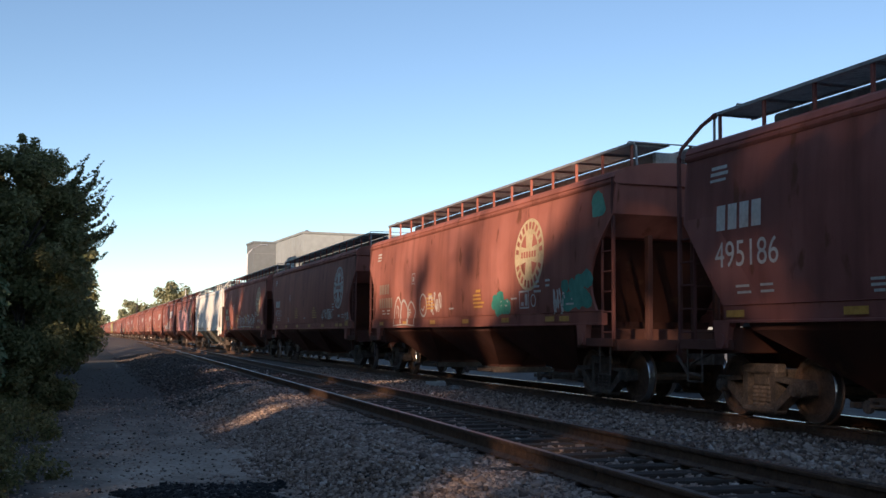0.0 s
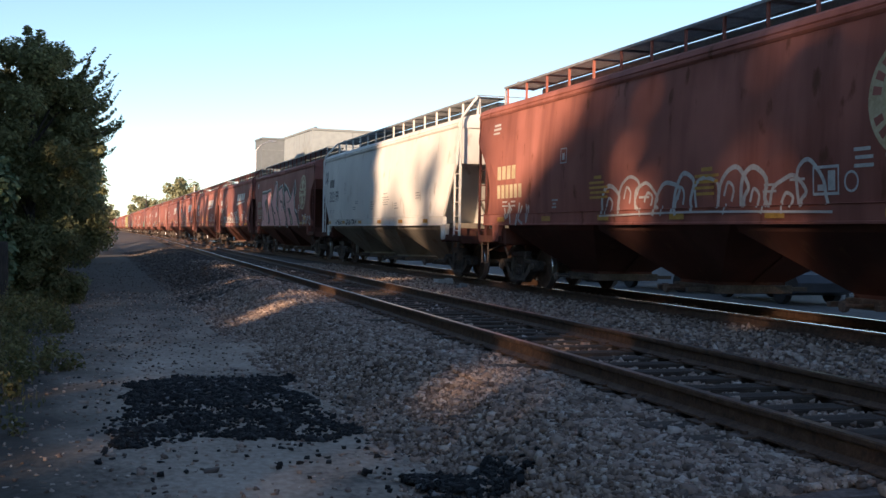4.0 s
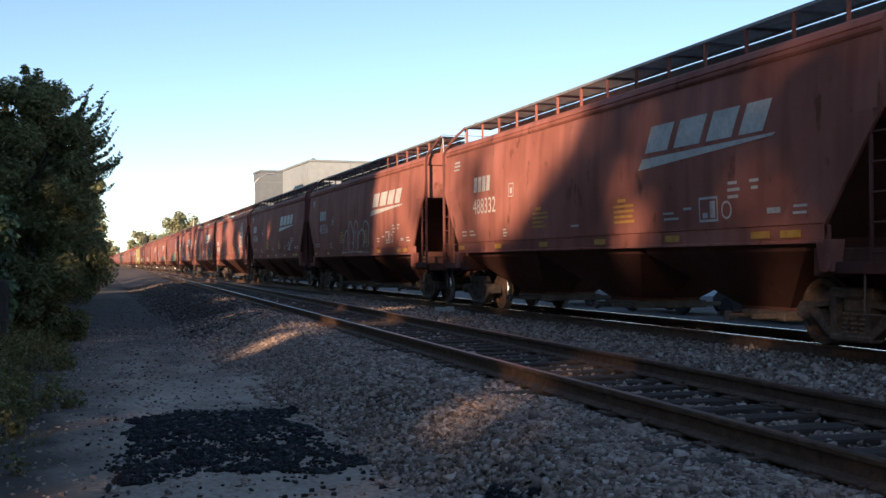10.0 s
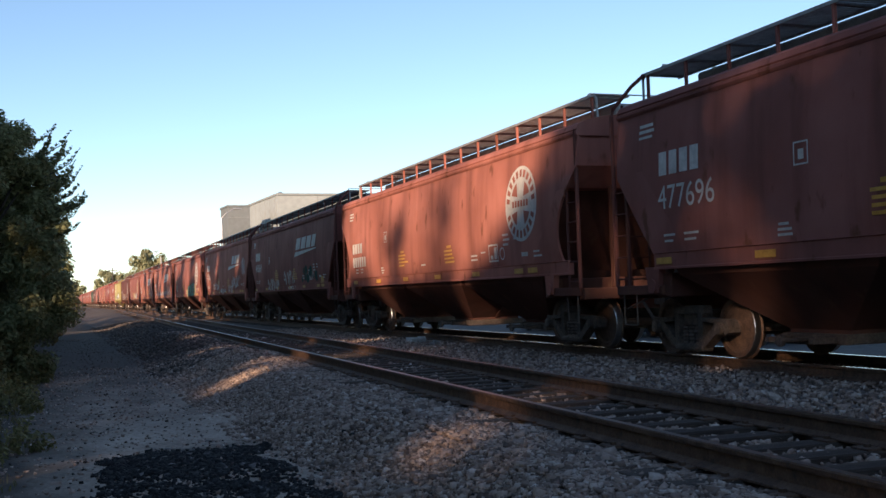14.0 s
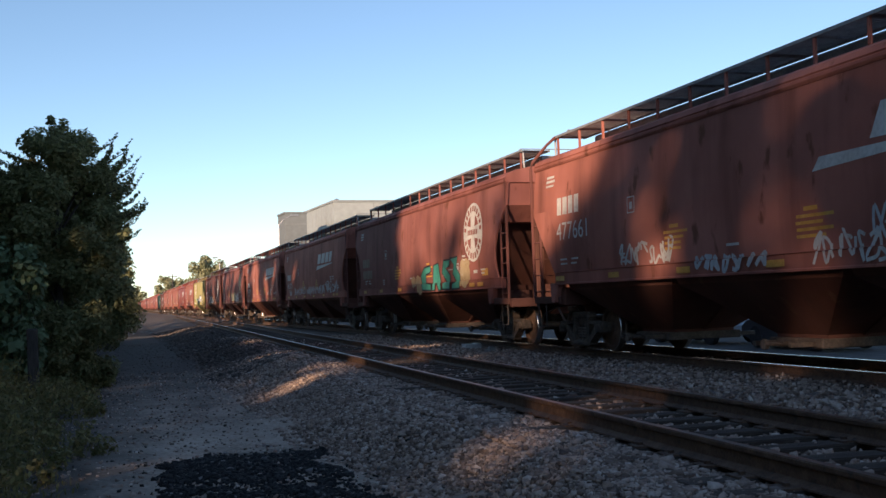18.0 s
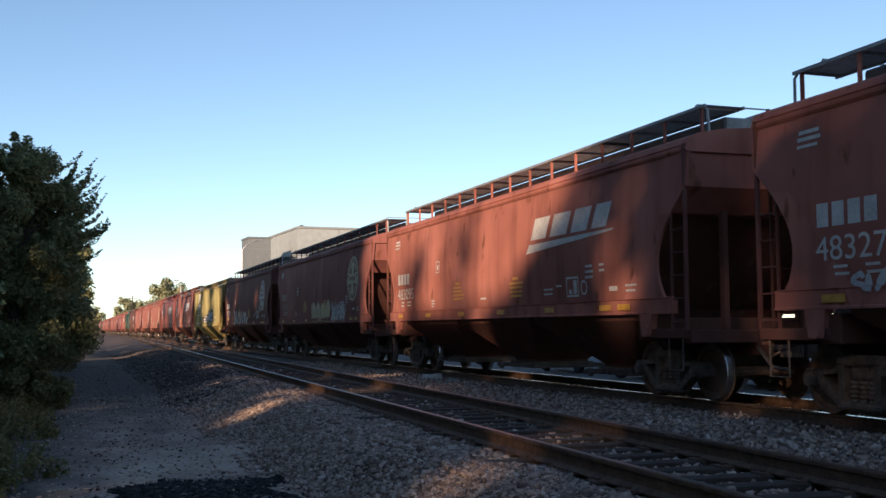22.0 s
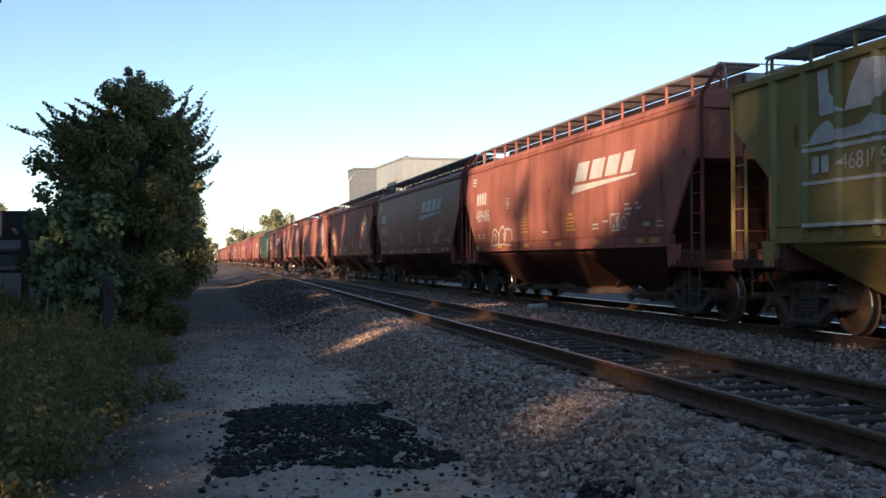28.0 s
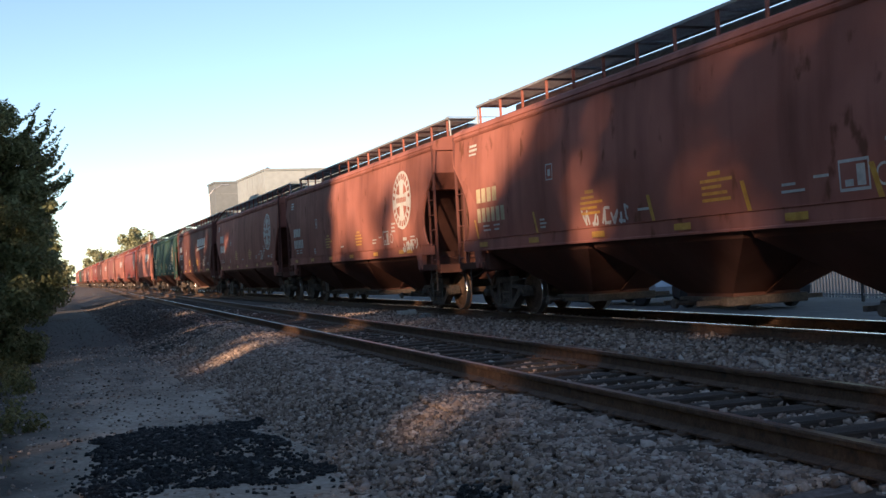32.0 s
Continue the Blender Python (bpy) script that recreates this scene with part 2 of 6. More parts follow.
M_VINE = leaf_material("blue_green_vine_leaves", (0.12, 0.175, 0.09), (0.22, 0.28, 0.15))
# far leaves: haze and evening sun lifted into the colour
M_FARLEAF = leaf_material("pale_green_leaves", (0.22, 0.24, 0.13), (0.38, 0.37, 0.22))
M_WEED = leaf_material("weedy_green", (0.10, 0.105, 0.038), (0.30, 0.25, 0.10))
M_STRAW = leaf_material("dry_stalks", (0.14, 0.11, 0.06), (0.30, 0.25, 0.15))
M_CONCRETE = rough_surface("tan_concrete", (0.27, 0.30, 0.295), (0.33, 0.363, 0.357), (0.38, 0.415, 0.408), 0.12, 0.9, 0.1, fine=12)
M_CONCRETE_D = rough_surface("grey_tan_cladding", (0.14, 0.158, 0.16), (0.17, 0.19, 0.193), (0.20, 0.222, 0.226), 0.15, 0.9, 0.1, fine=12)
M_JOINT = rough_surface("joint_sealant", (0.22, 0.24, 0.235), (0.26, 0.28, 0.275), (0.30, 0.32, 0.31), 0.3, 0.9, 0.0)
M_METAL = rough_surface("galvanised_steel", (0.3, 0.31, 0.32), (0.42, 0.43, 0.44), (0.52, 0.53, 0.54), 3.0, 0.45, 0.0, metal=0.7)
M_DARKMETAL = rough_surface("dark_painted_steel", (0.02, 0.02, 0.02), (0.035, 0.035, 0.035), (0.06, 0.06, 0.06), 3.0, 0.6, 0.1)
M_ASPHALT = rough_surface("grey_asphalt", (0.035, 0.035, 0.036), (0.055, 0.055, 0.056), (0.085, 0.085, 0.085), 2.0, 0.95, 0.4, fine=20)
M_ROCK = rough_surface("pale_concrete_block", (0.40, 0.38, 0.35), (0.55, 0.52, 0.48), (0.66, 0.63, 0.58), 8.0, 0.9, 0.5)
M_GREYROCK = rough_surface("grey_rock", (0.14, 0.13, 0.12), (0.24, 0.22, 0.2), (0.33, 0.31, 0.29), 8.0, 0.9, 0.5)
M_CARPAINT = rough_surface("silver_car_paint", (0.33, 0.36, 0.40), (0.38, 0.42, 0.46), (0.42, 0.46, 0.5), 1.0, 0.3, 0.0, metal=0.3)
M_CARDARK = rough_surface("dark_car_paint", (0.02, 0.022, 0.026), (0.03, 0.033, 0.04), (0.04, 0.045, 0.055), 1.0, 0.3, 0.0)
M_GLASS, _a, _b, _c = material("tinted_glass")
_c.inputs["Base Color"].default_value, _c.inputs["Roughness"].default_value, _c.inputs["Transmission Weight"].default_value = (0.3, 0.34, 0.36, 1), 0.05, 0.6
M_RUBBER = rough_surface("rubber", (0.015, 0.015, 0.015), (0.022, 0.022, 0.022), (0.035, 0.035, 0.035), 5.0, 0.9, 0.1)


# ---------------------------------------------------------------- mesh building
class Shape:
    """Collects vertices and faces, with a material number for each face."""

    def __init__(self):
        self.v, self.f, self.k = [], [], []

    def add(self, verts, faces, k=0):
        o = len(self.v)
        self.v.extend(verts)
        self.f.extend(tuple(i + o for i in q) for q in faces)
        self.k.extend([k] * len(faces))
        return self

    def box(self, x0, x1, y0, y1, z0, z1, k=0, c=0.0):
        """A box, its long edges cut off by c."""
        if c <= 0:
            v = [(x, y, z) for x in (x0, x1) for y in (y0, y1) for z in (z0, z1)]
            return self.add(v, [(0, 1, 3, 2), (4, 6, 7, 5), (0, 4, 5, 1), (2, 3, 7, 6), (0, 2, 6, 4), (1, 5, 7, 3)], k)
        ring = lambda i: [(x0 + i, y0 + c, 0), (x0 + i + c - i, y0 + i, 0), (x1 - c, y0 + i, 0), (x1 - i, y0 + c, 0), (x1 - i, y1 - c, 0), (x1 - c, y1 - i, 0), (x0 + c, y1 - i, 0), (x0 + i, y1 - c, 0)]
        rings = []
        for z, i in ((z0, c * 0.7), (z0 + c, 0), (z1 - c, 0), (z1, c * 0.7)):
            rings.append([(p[0], p[1], z) for p in ring(i)])
        return self.loft(rings, k)

    def loft(self, rings, k=0, caps=True, closed=True):
        n = len(rings[0])
        v = [p for r in rings for p in r]
        f = []
        for j in range(len(rings) - 1):
            for i in range(n if closed else n - 1):
                a, b = j * n + i, j * n + (i + 1) % n
                f.append((a, b, b + n, a + n))
        if caps:
            f += [tuple(range(n - 1, -1, -1)), tuple(range((len(rings) - 1) * n, len(rings) * n))]
        return self.add(v, f, k)

    def tube(self, path, r, n=6, k=0):
        """A round bar along a path of points; r may be a list."""
        rings = []
        pts = [Vector(p) for p in path]
        for i, p in enumerate(pts):
            d = (pts[min(i + 1, len(pts) - 1)] - pts[max(i - 1, 0)]).normalized()
            a = d.cross(Vector((0, 0, 1)) if abs(d.z) < 0.9 else Vector((1, 0, 0))).normalized()
            b = d.cross(a)
            q = r[i] if isinstance(r, (list, tuple)) else r
            rings.append([tuple(p + q * (math.cos(2 * math.pi * j / n) * a + math.sin(2 * math.pi * j / n) * b)) for j in range(n)])
        return self.loft(rings, k)

    def disc(self, c, axis, profile, n=24, k=0):
        """A turned piece: profile of (radius, along the axis) pairs."""
        ax = Vector(axis).normalized()
        a = ax.cross(Vector((0, 0, 1)) if abs(ax.z) < 0.9 else Vector((1, 0, 0))).normalized()
        b = ax.cross(a)
        rings = [[tuple(Vector(c) + h * ax + r * (math.cos(2 * math.pi * j / n) * a + math.sin(2 * math.pi * j / n) * b)) for j in range(n)] for r, h in profile]
        return self.loft(rings, k)

    def prism(self, outline, axis, lo, hi, k=0):
        """A flat outline pushed along an axis: 'x' outline is (y, z), 'y' is (x, z), 'z' is (x, y)."""
        put = {"x": lambda u, w, h: (h, u, w), "y": lambda u, w, h: (u, h, w), "z": lambda u, w, h: (u, w, h)}[axis]
        return self.loft([[put(u, w, lo) for u, w in outline], [put(u, w, hi) for u, w in outline]], k)

    def mesh(self, name, *mats, smooth=False):
        me = bpy.data.meshes.new(name)
        me.from_pydata(self.v, [], self.f)
        for m in mats:
            me.materials.append(m)
        if len(mats) > 1:
            me.polygons.foreach_set("material_index", self.k)
        if smooth:
            me.polygons.foreach_set("use_smooth", [True] * len(me.polygons))
        me.update()
        b = bmesh.new()
        b.from_mesh(me)
        if len(b.faces) < 20000:
            bmesh.ops.recalc_face_normals(b, faces=b.faces)
            b.to_mesh(me)
        b.free()
        return me


def piece(name, data, parent=None, at=None, label=""):
    """Links a mesh as one object under a thing or part."""
    ob = new(name, data)
    if parent:
        ob.parent = parent
    if at is not None:
        ob.matrix_basis = at
    if label:
        ob["label"] = label
    return ob


def empty(name, at):
    e = new(name)
    e.matrix_basis = at
    e.empty_display_size = 0.2
    return e


def smooth_by_angle(me, degrees=35):
    b = bmesh.new()
    b.from_mesh(me)
    for f in b.faces:
        f.smooth = True
    for e in b.edges:
        if len(e.link_faces) == 2 and e.calc_face_angle(0) > radians(degrees):
            e.smooth = False
    b.to_mesh(me)
    b.free()
    return me


# ---------------------------------------------------------------- ground
TRACK_B = 10.40                       # middle of the train's track
TRACK_A, SLANT, RAISED = 4.61, 0.026, 0.117   # the near track: its middle at y = 0, how it closes in, and its height
PATH_Z = -0.46


def wobble(x, y, s, k=0.0):
    return noise.noise(Vector((x * s, y * s, k)))


def near_track(y):
    """The middle of the near track, which closes in on the other one."""
    return TRACK_A + SLANT * max(-60.0, min(150.0, y))


def bed_height(x, y):
    """The top of the ballast: shoulders, heaps on the near one, cribs a little lower."""
    toe, top = 2.0 + 0.35 * wobble(0, y, 0.25), near_track(y) - 1.72
    flat = RAISED - 0.235
    if x < top:
        u = max(0.0, min(1.0, (x - toe) / (top - toe)))
        z = PATH_Z - 0.03 + (u * u * (3 - 2 * u)) * (flat + 0.03 - PATH_Z)
        z += 0.10 * u * (1 - u) * 4 * wobble(x, y, 0.55, 3.0)
    elif x < 12.7:
        u = max(0.0, min(1.0, (x - near_track(y) - 1.4) / 0.8))
        z = flat + u * (-0.185 - flat)
        # stones heaped over the ends of the ties
        z += 0.036 * max(0.0, min(1.0, (near_track(y) - 0.86 - x) / 0.12)) * (0.8 + 0.7 * wobble(x, y, 1.1, 15.0))
    else:
        z = -0.185 - min(1.0, (x - 12.7) / 1.6) * 0.42
    if x < 4.4:
        for hx, hy, r, hh in ((3.05, 9.9, 0.6, 0.08), (3.3, 22.5, 1.6, 0.16), (3.6, 36.0, 2.0, 0.16)):
            z += hh * math.exp(-((x - hx) ** 2 + ((y - hy) * 0.6) ** 2) / (r * r * 0.5))
    return z + 0.025 * wobble(x, y, 1.7, 7.0)


def ground_height(x, y):
    if x < 2.5:
        return PATH_Z + 0.04 * wobble(x, y, 0.5) + 0.015 * wobble(x, y, 2.5) - 0.06 * max(0, min(1, (-1 - x) / 4))
    return -0.62


def spread(*stops):
    """Coordinates from (start, step) pairs."""
    out, (pos, step) = [], stops[0]
    for nxt, nstep in stops[1:]:
        while pos < nxt - 1e-6:
            out.append(pos)
            pos += step
        pos, step = nxt, nstep
    out.append(pos)
    return out


def sheet(xs, ys, height):
    s = Shape()
    n = len(xs)
    s.v = [(x, y, height(x, y)) for y in ys for x in xs]
    s.f = [(j * n + i, j * n + i + 1, (j + 1) * n + i + 1, (j + 1) * n + i) for j in range(len(ys) - 1) for i in range(n - 1)]
    s.k = [0] * len(s.f)
    return s


_xs = spread((-1800, 300), (-300, 60), (-60, 6), (-12, 0.5), (-2, 0.25), (2.5, 0.5), (4, 4), (60, 60), (300, 300), (1800, 1))
_ys = spread((-1500, 300), (-300, 60), (-60, 6), (-6, 0.5), (4, 0.3), (25, 0.8), (60, 10), (200, 60), (600, 300), (2400, 1))
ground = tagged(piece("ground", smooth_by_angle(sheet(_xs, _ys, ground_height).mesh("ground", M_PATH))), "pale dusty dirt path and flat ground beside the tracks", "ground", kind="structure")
_xs = spread((1.6, 0.2), (4.4, 0.5), (14.4, 0.1))
_ys = spread((-60, 3), (-6, 0.4), (30, 1.0), (90, 6), (700, 1))
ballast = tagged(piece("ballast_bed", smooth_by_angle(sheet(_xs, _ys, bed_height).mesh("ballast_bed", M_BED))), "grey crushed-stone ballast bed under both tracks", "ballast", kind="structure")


def stones(name, count, where, size, mat, seed):
    """Loose broken stones: where(rng) gives x, y, z arrays."""
    rng = np.random.default_rng(seed)
    x, y, z = where(rng, count)
    n = len(x)
    base = np.array([(a, b, c) for a in (-0.72, 0.72) for b in (-0.72, 0.72) for c in (-0.55, 0.55)], float)
    jit = base[None] + rng.normal(0, 0.23, (n, 8, 3))
    jit *= (size * rng.lognormal(0, 0.32, (n, 1, 1))) * rng.uniform(0.7, 1.25, (n, 1, 3))
    a = rng.uniform(0, 6.28, n)
    tilt = rng.normal(0, 0.4, n)
    ca, sa, ct, st = np.cos(a), np.sin(a), np.cos(tilt), np.sin(tilt)
    X, Y, Z = jit[..., 0], jit[..., 1], jit[..., 2]
    Y, Z = Y * ct[:, None] - Z * st[:, None], Y * st[:, None] + Z * ct[:, None]
    X, Y = X * ca[:, None] - Y * sa[:, None], X * sa[:, None] + Y * ca[:, None]
    v = np.stack([X + x[:, None], Y + y[:, None], Z + z[:, None]], -1).reshape(-1, 3)
    tri = np.array([(0, 1, 3), (0, 3, 2), (4, 6, 7), (4, 7, 5), (0, 4, 5), (0, 5, 1), (2, 3, 7), (2, 7, 6), (1, 5, 7), (1, 7, 3), (0, 2, 6), (0, 6, 4)])
    f = (tri[None] + 8 * np.arange(n)[:, None, None]).reshape(-1, 3)
    me = bpy.data.meshes.new(name)
    me.vertices.add(len(v))
    me.vertices.foreach_set("co", v.ravel())
    me.loops.add(f.size)
    me.loops.foreach_set("vertex_index", f.ravel().astype(np.int32))
    me.polygons.add(len(f))
    me.polygons.foreach_set("loop_start", np.arange(0, f.size, 3, dtype=np.int32))
    me.polygons.foreach_set("loop_total", np.full(len(f), 3, dtype=np.int32))
    me.materials.append(mat)
    me.update(calc_edges=True)
    return piece(name, me)


def heights(f, x, y):
    return np.array([f(float(a), float(b)) for a, b in zip(x, y)])


def near_shoulder(rng, n):
    y = 4.5 + 24 * rng.random(n) ** 1.5
    x = 1.9 + 2.4 * rng.random(n) ** 0.85
    return x, y, heights(bed_height, x, y) + rng.uniform(-0.01, 0.022, n)


def far_shoulder(rng, n):
    y = 23 + 50 * rng.random(n) ** 1.3
    x = 1.9 + 3.0 * rng.random(n)
    return x, y, heights(bed_height, x, y) + rng.uniform(-0.01, 0.02, n)


def between_rails(rng, n):
    y = 3.0 + 40 * rng.random(n) ** 1.4
    x = 3.7 + 8.9 * rng.random(n)
    near = np.abs(x - TRACK_A - SLANT * y)
    keep = (np.abs(near - 0.753) > 0.1) & (np.abs(x - 9.65) > 0.1) & (np.abs(x - 11.15) > 0.1)
    x, y = x[keep], y[keep]
    return x, y, heights(bed_height, x, y) + rng.uniform(-0.006, 0.03, len(x))


def dusty(rng, n):
    y = 4.0 + 24 * rng.random(n) ** 1.3
    x = -1.6 + 4.2 * rng.random(n)
    return x, y, heights(ground_height, x, y) + rng.uniform(-0.008, 0.006, n)


tagged(stones("ballast_stones", 84000, near_shoulder, 0.0185, M_STONE, 1), "grey-brown broken ballast stones on the track shoulder", "gravel", kind="stuff")
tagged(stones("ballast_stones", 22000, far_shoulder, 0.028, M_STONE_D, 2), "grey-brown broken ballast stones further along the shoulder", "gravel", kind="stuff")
tagged(stones("ballast_stones", 56000, between_rails, 0.023, M_STONE, 3), "broken ballast stones between and beside the rails", "gravel", kind="stuff")
tagged(stones("path_pebbles", 5200, dusty, 0.015, M_STONE, 4), "small pebbles scattered on the dusty path", "gravel", kind="stuff")


def clods(rng, n):
    y = 11.0 + 40 * rng.random(n) ** 0.9
    x = -1.0 + 3.4 * rng.random(n)
    return x, y, heights(ground_height, x, y) + rng.uniform(-0.01, 0.012, n)


tagged(stones("soil_clods", 2600, clods, 0.013, M_STONE_D, 5), "dark clods of soil and dark stones on the path", "soil", kind="stuff")


# ---------------------------------------------------------------- tracks
def rail_mesh(y0, y1, top):
    half = [(0.075, -0.172), (0.075, -0.158), (0.012, -0.13), (0.010, -0.05), (0.034, -0.04), (0.036, -0.012), (0.030, -0.002)]
    outline = half + [(-a, b) for a, b in reversed(half)]
    s = Shape().prism(outline, "y", y0, y1)
    for i, f in enumerate(s.f):
        zs = [s.v[j][2] for j in f]
        if min(zs) > -0.005:
            s.k[i] = 1
    return s.mesh("rail", M_RAIL, top)


def build_track(x, label, top, ties, z=0.0, turn=0.0, end=700, more=260):
    t = tagged(empty("railway_track", pose(x, 0, z, 0, 0, turn)), label, "railway track", kind="structure")
    me = rail_mesh(-60, end, top)
    for dx in (-0.753, 0.753):
        piece("rail", me, t, pose(dx, 0, 0))
    tie = Shape().box(-1.3, 1.3, -0.115, 0.115, -0.36, -0.176, c=0.015).mesh("tie", M_TIE)
    plate = Shape().box(-0.17, 0.17, -0.09, 0.09, -0.178, -0.160, c=0.004)
    for sx in (-0.1, 0.1):
        plate.box(sx - 0.018, sx + 0.018, -0.018, 0.018, -0.162, -0.138)
    plate = plate.mesh("tie_plate", M_RAIL)
    rng = random.Random(int(x * 10))
    for i in range(ties):
        q = piece("tie", tie, t, pose(rng.uniform(-0.04, 0.04), 1.0 + 0.52 * i + rng.uniform(-0.03, 0.03), rng.uniform(-0.012, 0.004), 0, 0, rng.uniform(-1.2, 1.2)))
        if i < 60:
            for dx in (-0.753, 0.753):
                piece("tie_plate", plate, q, pose(dx, 0, 0))
    rest = Shape()
    for i in range(ties, ties + more):
        y = 1.0 + 0.52 * i
        rest.box(-1.3, 1.3, y - 0.115, y + 0.115, -0.36, -0.176)
    for i in range(1, 60):
        y = 1.0 - 0.52 * i
        rest.box(-1.3, 1.3, y - 0.115, y + 0.115, -0.36, -0.176)
    tagged(piece("ties", rest.mesh("ties", M_TIE), t), kind="stuff")
    return t


build_track(TRACK_A, "unused railway track with rusty rails and old wooden ties", M_RAILDULL, 150, RAISED, -math.degrees(math.atan(SLANT)), 150, 130)
build_track(TRACK_B, "railway track with polished rails under the passing freight train", M_RAILTOP, 110)

# ---------------------------------------------------------------- hopper cars
HALF, PITCH, SPEED = 8.3, 18.12, 11.64
SILL, EAVE, ROOF = 1.40, 3.90, 4.30


RIBS = [6.98 - 0.8575 * i for i in range(17)]


def side_x(z):
    """Half the width of a smooth-sided car at a height: the sides bulge a little."""
    return 1.60 - 0.085 * ((z - 2.45) / 1.5) ** 2


def cut_straight(z):
    """Half the length at a height, cars with straight slope sheets."""
    return 8.12 if z > 2.92 else 8.12 - 1.05 * (2.92 - z) / 1.32 if z > 1.6 else 7.07


def cut_round(z):
    """The same for cars whose side ends in a curve."""
    if z > 3.35:
        return 8.40
    if z > 2.15:
        return 8.40 - 0.88 * math.sin((3.35 - z) / 1.2 * math.pi / 2)
    return 7.52 + 0.42 * ((2.15 - z) / 0.75) ** 2


def cut_ribbed(z):
    return 8.25 if z > 3.3 else 8.25 - 1.15 * (3.3 - z) / 0.95 if z > 2.35 else 7.10


def body_mesh(name, cut, paint, ribs=False):
    s = Shape()
    zs = [SILL + 0.04 + (EAVE - SILL - 0.04) * i / 22 for i in range(23)]
    zs = sorted(set(zs + [2.92, 1.6, 3.3, 2.35]))
    HALF = cut(4.0)
    zs = sorted(set(zs + [2.955, 2.965]))
    rings = []
    for z in zs:
        w, h = (1.55 if ribs else side_x(z)), cut(z)
        inner = h - 0.05 if z > 2.96 else min(h - 0.05, HALF - 0.80 - 0.90 * (2.96 - z))
        ys = [-inner, -inner * 0.5, 0, inner * 0.5, inner]
        rings.append([(-w, y, z) for y in ys] + [(w, y, z) for y in reversed(ys)])
        # the side sheets run on past the sloping end as wings
    s.loft(rings)
    # the sloping end sheets, in dark paint for the shade of the recess
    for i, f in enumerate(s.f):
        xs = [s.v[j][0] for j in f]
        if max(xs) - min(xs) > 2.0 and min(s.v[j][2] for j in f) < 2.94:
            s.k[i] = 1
    wing = []
    for z, r in zip(zs, rings):
        w, y0, y1 = (1.55 if ribs else side_x(z)), r[4][1], cut(z)
        wing.append([(w, y0 - 0.002, z), (w, y1, z), (w - 0.05, y1, z), (w - 0.05, y0 - 0.002, z)])
    wing_l = Shape().loft([[(-x, y, z) for x, y, z in r] for r in wing])
    wing_r = Shape().loft(wing)
    # roof: a lip over the side, a groove, then the arched sheet
    arc = [(1.535, EAVE - 0.02), (1.56, EAVE + 0.02), (1.56, EAVE + 0.06), (1.535, EAVE + 0.075), (1.55, EAVE + 0.10), (1.50, EAVE + 0.19), (1.30, EAVE + 0.28), (0.9, EAVE + 0.36), (0.4, EAVE + 0.40)]
    if ribs:
        arc = [(1.56, EAVE - 0.02), (1.60, EAVE + 0.0), (1.60, EAVE + 0.10), (1.52, EAVE + 0.14), (0.9, EAVE + 0.30), (0.4, EAVE + 0.36)]
    outline = arc + [(-a, b) for a, b in reversed(arc)]
    roof = Shape().prism(outline, "y", -HALF, HALF)
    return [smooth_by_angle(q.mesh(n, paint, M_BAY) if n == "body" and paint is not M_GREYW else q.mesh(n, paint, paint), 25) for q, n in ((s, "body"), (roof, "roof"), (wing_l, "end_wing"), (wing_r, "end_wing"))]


def sill_mesh(paint, cut, ribs):
    s = Shape()
    h = cut(SILL)
    w = side_x(1.5) if not ribs else 1.56
    s.prism([(w - 0.10, SILL - 0.02), (w + 0.03, SILL - 0.02), (w + 0.03, SILL + 0.01), (w + 0.012, SILL + 0.02), (w + 0.012, SILL + 0.22), (w + 0.03, SILL + 0.235), (w - 0.02, SILL + 0.25), (w - 0.10, SILL + 0.2)], "y", -h, h)
    return s.mesh("side_sill", paint)


def bay_mesh(paint):
    """One discharge hopper: sloping sheets down to a narrow mouth."""
    s = Shape()
    rect = lambda w, a, b, z: [(-w, a, z), (w, a, z), (w, b, z), (-w, b, z)]
    s.loft([rect(1.5, -2.2, 2.2, SILL + 0.06), rect(1.46, -2.1, 2.1, SILL - 0.12), rect(0.62, -0.62, 0.62, 0.46), rect(0.62, -0.62, 0.62, 0.40)])
    for sy in (-1, 1):
        s.prism([(sy * 2.1, SILL - 0.1), (sy * 2.14, SILL - 0.1), (sy * 0.66, 0.44), (sy * 0.62, 0.44)], "x", -0.04, 0.04)
    return s.mesh("hopper_bay", paint)


def gate_mesh():
    s = Shape().box(-0.75, 0.75, -0.66, 0.66, 0.27, 0.41, c=0.02)
    s.box(-1.15, 1.15, -0.5, -0.42, 0.30, 0.37).box(-1.15, 1.15, 0.42, 0.5, 0.30, 0.37)
    s.tube([(-1.2, 0.1, 0.33), (1.2, 0.1, 0.33)], 0.03)
    s.disc((-1.2, 0.1, 0.33), (1, 0, 0), [(0.08, -0.03), (0.08, 0.03)], 8)
    return s.mesh("outlet_gate", M_UNDER)


def board_mesh():
    """One running board: edge angles and cross bars with gaps."""
    s = Shape()
    for x in (-0.36, 0.36):
        s.box(x - 0.015, x + 0.015, -HALF + 0.15, HALF - 0.15, -0.05, 0.0)
    n = 206
    for i in range(n):
        y = -HALF + 0.2 + (2 * HALF - 0.4) * i / (n - 1)
        s.box(-0.35, 0.35, y - 0.029, y + 0.029, -0.018, -0.009)
    for i in range(15):
        y = -HALF + 0.3 + (2 * HALF - 0.6) * i / 14
        s.box(-0.35, 0.35, y - 0.02, y + 0.02, -0.06, -0.017)
    return s.mesh("running_board", M_BOARD)


